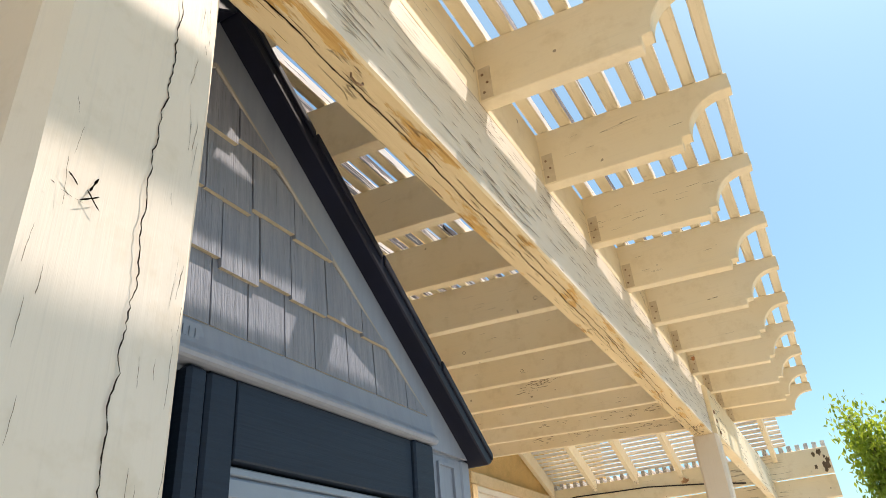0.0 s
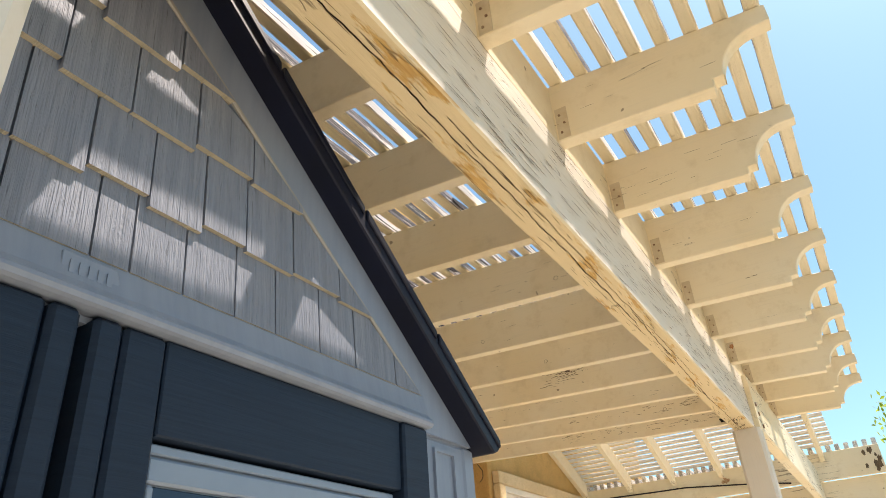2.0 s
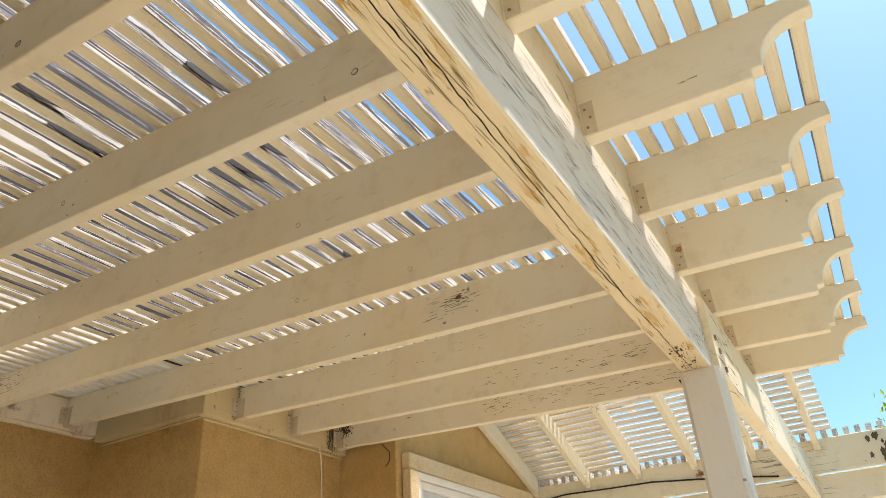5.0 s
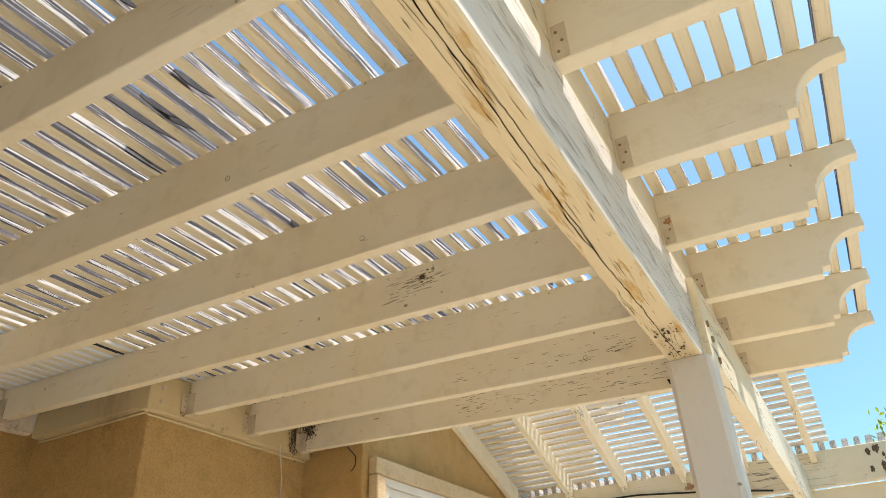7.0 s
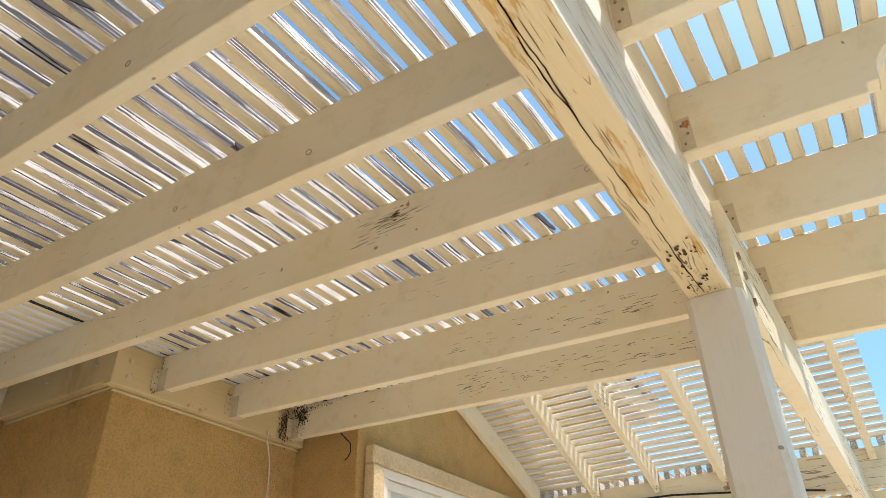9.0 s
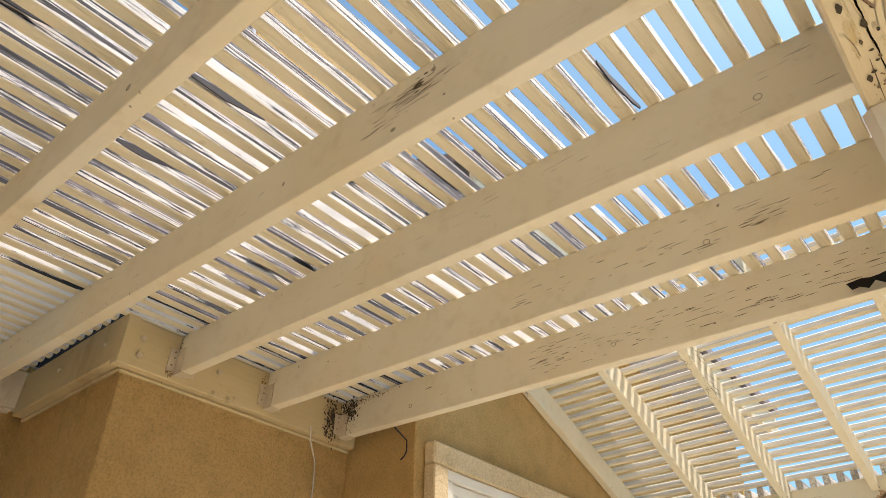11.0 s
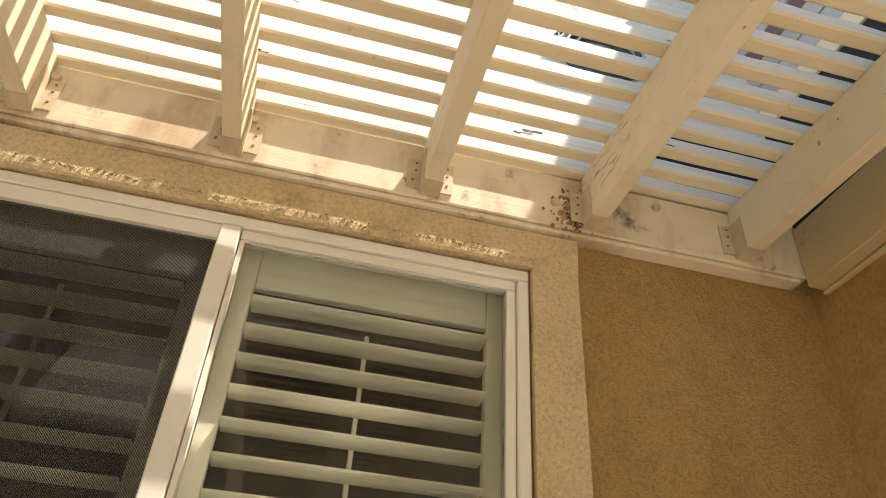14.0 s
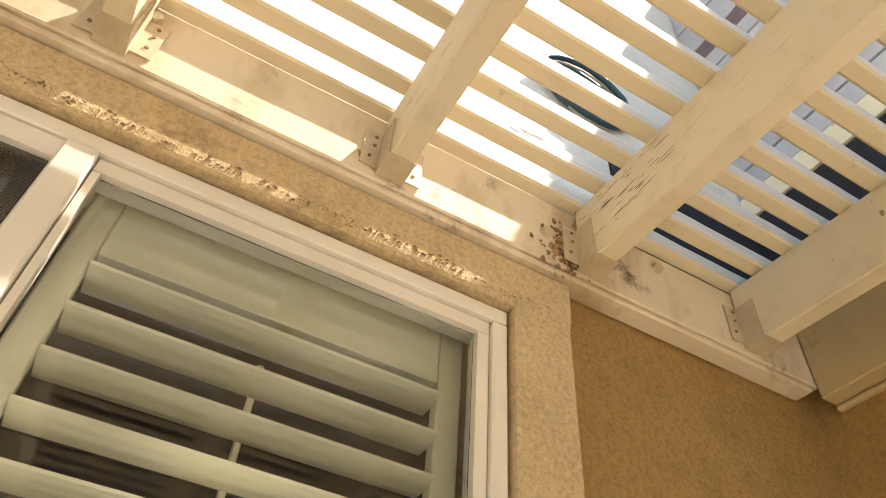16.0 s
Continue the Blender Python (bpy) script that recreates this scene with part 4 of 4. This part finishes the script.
# small rings of knots on the rafters
rk = random.Random(21)
for k in range(-1, 9):
    for i in range(1 if k % 2 else 2):
        gx = rk.uniform(-2.4, 0.1)
        ring = [(gx + 0.008 * math.cos(a / 9 * 6.283) * rk.uniform(0.8, 1.2), row_y(k) + gx * math.sin(skew(k)) - 0.0006, under(gx) + 0.05 + 0.012 * i + 0.008 * math.sin(a / 9 * 6.283)) for a in range(10)]
        cu = bpy.data.curves.new("knot", "CURVE")
        cu.dimensions, cu.bevel_depth = "3D", 0.0006
        sp = cu.splines.new("POLY")
        sp.points.add(len(ring) - 1)
        for p, q in zip(sp.points, ring):
            p.co = (*q, 1)
        cu.materials.append(m_check)
        kb = new("knot", cu)
        kb.parent = perg
        kb.location = -perg.location


def blotch(name, at, axis, r, material, parent, rnd_, stretch=(1.0, 1.0), label=""):
    """A thin irregular patch on a face."""
    bm = bmesh.new()
    u, v = [i for i in range(3) if i != axis]
    ring = []
    n = 18
    for i in range(n):
        a = 2 * math.pi * i / n
        q = list(at)
        rr = r * rnd_.uniform(0.55, 1.15)
        q[u] += rr * stretch[0] * math.cos(a)
        q[v] += rr * stretch[1] * math.sin(a)
        ring.append(bm.verts.new(q))
    mid = bm.verts.new(at)
    for i in range(n):
        bm.faces.new((mid, ring[i], ring[(i + 1) % n]))
    return part(name, bm, material, parent, label)


def rust_mat():
    m = Mat("rust_run", 0.9)
    f = m.noise(60.0, 4, 0.7)
    m.colour(m.mix(m.ramp(f, 0.35, 0.65), (0.40, 0.15, 0.05), (0.60, 0.42, 0.24)))
    return m.m


m_rust = rust_mat()
rb = random.Random(14)
blotch("rust_stain", (-0.150, row_y(5) - 0.0030, 2.535), 1, 0.011, m_rust, perg, rb, (0.9, 1.2), "small orange rust stain")
for i in range(4):
    blotch("rust_stain", (-0.86 + rb.uniform(-0.03, 0.03), 6.903, 2.49 + rb.uniform(-0.03, 0.03)), 1, 0.018, m_rust, farp, rb)
for i in range(14):
    blotch("bare_patch", (rb.uniform(0.20, 0.32), 6.9035 - 0.0001 * i, rb.uniform(2.40, 2.54)), 1, rb.uniform(0.006, 0.022), m_check, farp, rb, (0.8, 1.5))
for k in (0, 1, 2, 3, 4):
    for i in range(5 if k < 4 else 12):
        yy = row_y(k) - rb.uniform(0.006, 0.035 if k < 4 else 0.055)
        blotch("rust_stain", (-3.2992 + 0.0001 * i, yy, rb.uniform(2.60, 2.70)), 0, rb.uniform(0.003, 0.007 if k < 4 else 0.014), m_rust, perg, rb, (0.8, 1.6))


def mould(parent, axis, level, centre, spread, n, big, rnd_, material, label=""):
    """A cluster of small dark spots that grow together, as one thin mesh on a face."""
    bm = bmesh.new()
    u, v = [i for i in range(3) if i != axis]
    for i in range(4 * n):
        cu, cv = rnd_.gauss(centre[0], spread[0]), rnd_.gauss(centre[1], spread[1])
        r = 0.42 * big * rnd_.uniform(0.15, 1.0) ** 3 + 0.0007
        lv = (level(cu) if callable(level) else level) + 0.000004 * i * (1 if axis == 0 else -1)
        ring = []
        for j in range(8):
            a = 2 * math.pi * j / 8
            rr = r * rnd_.uniform(0.5, 1.3)
            q = [0.0, 0.0, 0.0]
            q[axis], q[u], q[v] = lv, cu + rr * math.cos(a), cv + 1.4 * rr * math.sin(a)
            ring.append(bm.verts.new(q))
        bm.faces.new(ring)
    return tagged(part("mould", bm, material, parent, label), kind="stuff")


m_rot = plain("rotten_wood", (0.20, 0.115, 0.055), (0.30, 0.19, 0.095), 0.9, 40.0, bump=0.5)
rm = random.Random(31)
FACE = -2.4790
# black mould where the rafters meet the ledger on the chimney breast
mould(perg, 0, FACE, (4.850, 2.62), (0.024, 0.042), 150, 0.011, rm, m_mould, "black mould in the corner")
mould(perg, 0, FACE, (4.475, 2.63), (0.010, 0.030), 26, 0.007, rm, m_rot)
mould(perg, 0, FACE, (4.078, 2.60), (0.008, 0.030), 40, 0.007, rm, m_rot)
mould(perg, 1, row_y(8) - 0.0012, (-2.425, 2.665), (0.030, 0.030), 150, 0.010, rm, m_mould)
mould(perg, 1, row_y(8) - 0.0014, (-2.33, 2.69), (0.07, 0.008), 60, 0.007, rm, m_rot)
mould(perg, 1, row_y(6) - 0.0012, (-2.468, 2.65), (0.006, 0.030), 24, 0.006, rm, m_rot)
# rot at the main ledger
y4 = row_y(4)
mould(perg, 0, -3.2988, (y4 - 0.034, 2.630), (0.022, 0.034), 60, 0.012, rm, m_rot, "brown rot beside the rafter's end")
mould(perg, 0, -3.2982, (y4 - 0.022, 2.605), (0.007, 0.012), 34, 0.007, rm, m_mould)
mould(perg, 1, y4 - 0.0012, (-3.28, 2.65), (0.012, 0.030), 30, 0.005, rm, m_rot)
# stains where the beam ends on its post
mould(perg, 2, 2.1970, (-0.215, 3.82), (0.022, 0.035), 9, 0.006, rm, m_rot)
mould(perg, 0, -0.1690, (3.862, 2.30), (0.010, 0.055), 40, 0.006, rm, m_rot)
for y, z in ((3.955, 2.320), (3.985, 2.282), (4.02, 2.228)):
    part("bolt", disc((-0.148, y, z), 0, 0.011, 0.008, 12), m_steel, perg)
# thin beads under the ledgers on the chimney breast
part("bead", box(-2.529, -2.514, 3.925, 4.99, 2.522, 2.533, 0.003), m_grimy, perg)
part("bead", box(-3.298, -2.514, 3.924, 3.939, 2.535, 2.546, 0.003), m_grimy, perg)


def splinter(x, y, z, length, lift, rnd_):
    """A thin dark curl beside a lath, added for the shade seen in the gaps."""
    bm = bmesh.new()
    rings = []
    n = 7
    for i in range(n):
        f = i / (n - 1)
        half = 0.5 * (0.009 * math.sin(math.pi * (0.12 + 0.80 * f)) + rnd_.uniform(0, 0.002))
        cx, cz = x + lift * f * f + rnd_.uniform(-0.001, 0.001), z + 0.5 * lift * f * f
        rings.append([bm.verts.new((cx + dx * 0.0018, y + length * f, cz + dz * 2.2 * half)) for dx, dz in ((-1, -1), (1, -1), (1, 1), (-1, 1))])
    for r0, r1 in zip(rings, rings[1:]):
        for i in range(4):
            bm.faces.new((r0[i], r0[(i + 1) % 4], r1[(i + 1) % 4], r1[i]))
    bm.faces.new(rings[0])
    bm.faces.new(rings[-1])
    return bm


# near-black slivers at random laths; the gaps' shade is in their colour
m_shade_sliver = plain("dark_sliver", (0.018, 0.015, 0.020), (0.050, 0.043, 0.048), 0.8, 50.0, (1, 0.1, 1), bump=0.4)
rq = random.Random(19)
for i in range(26):
    n = rq.randint(11, 34)
    lx = 0.317 - n * 3.599 / LATHS - 0.017 * max(0.0, 1 - (n - 8) / 24) + LW / 2 + 0.004
    ly = rq.choice((rq.uniform(2.0, 3.5), rq.uniform(2.45, 4.2)))
    lz = under(lx) + depth(lx) + LH * rq.uniform(0.35, 0.85)
    part("splinter", splinter(lx, ly, lz, rq.uniform(0.08, 0.24), rq.uniform(0.003, 0.018), rq), m_shade_sliver, perg)
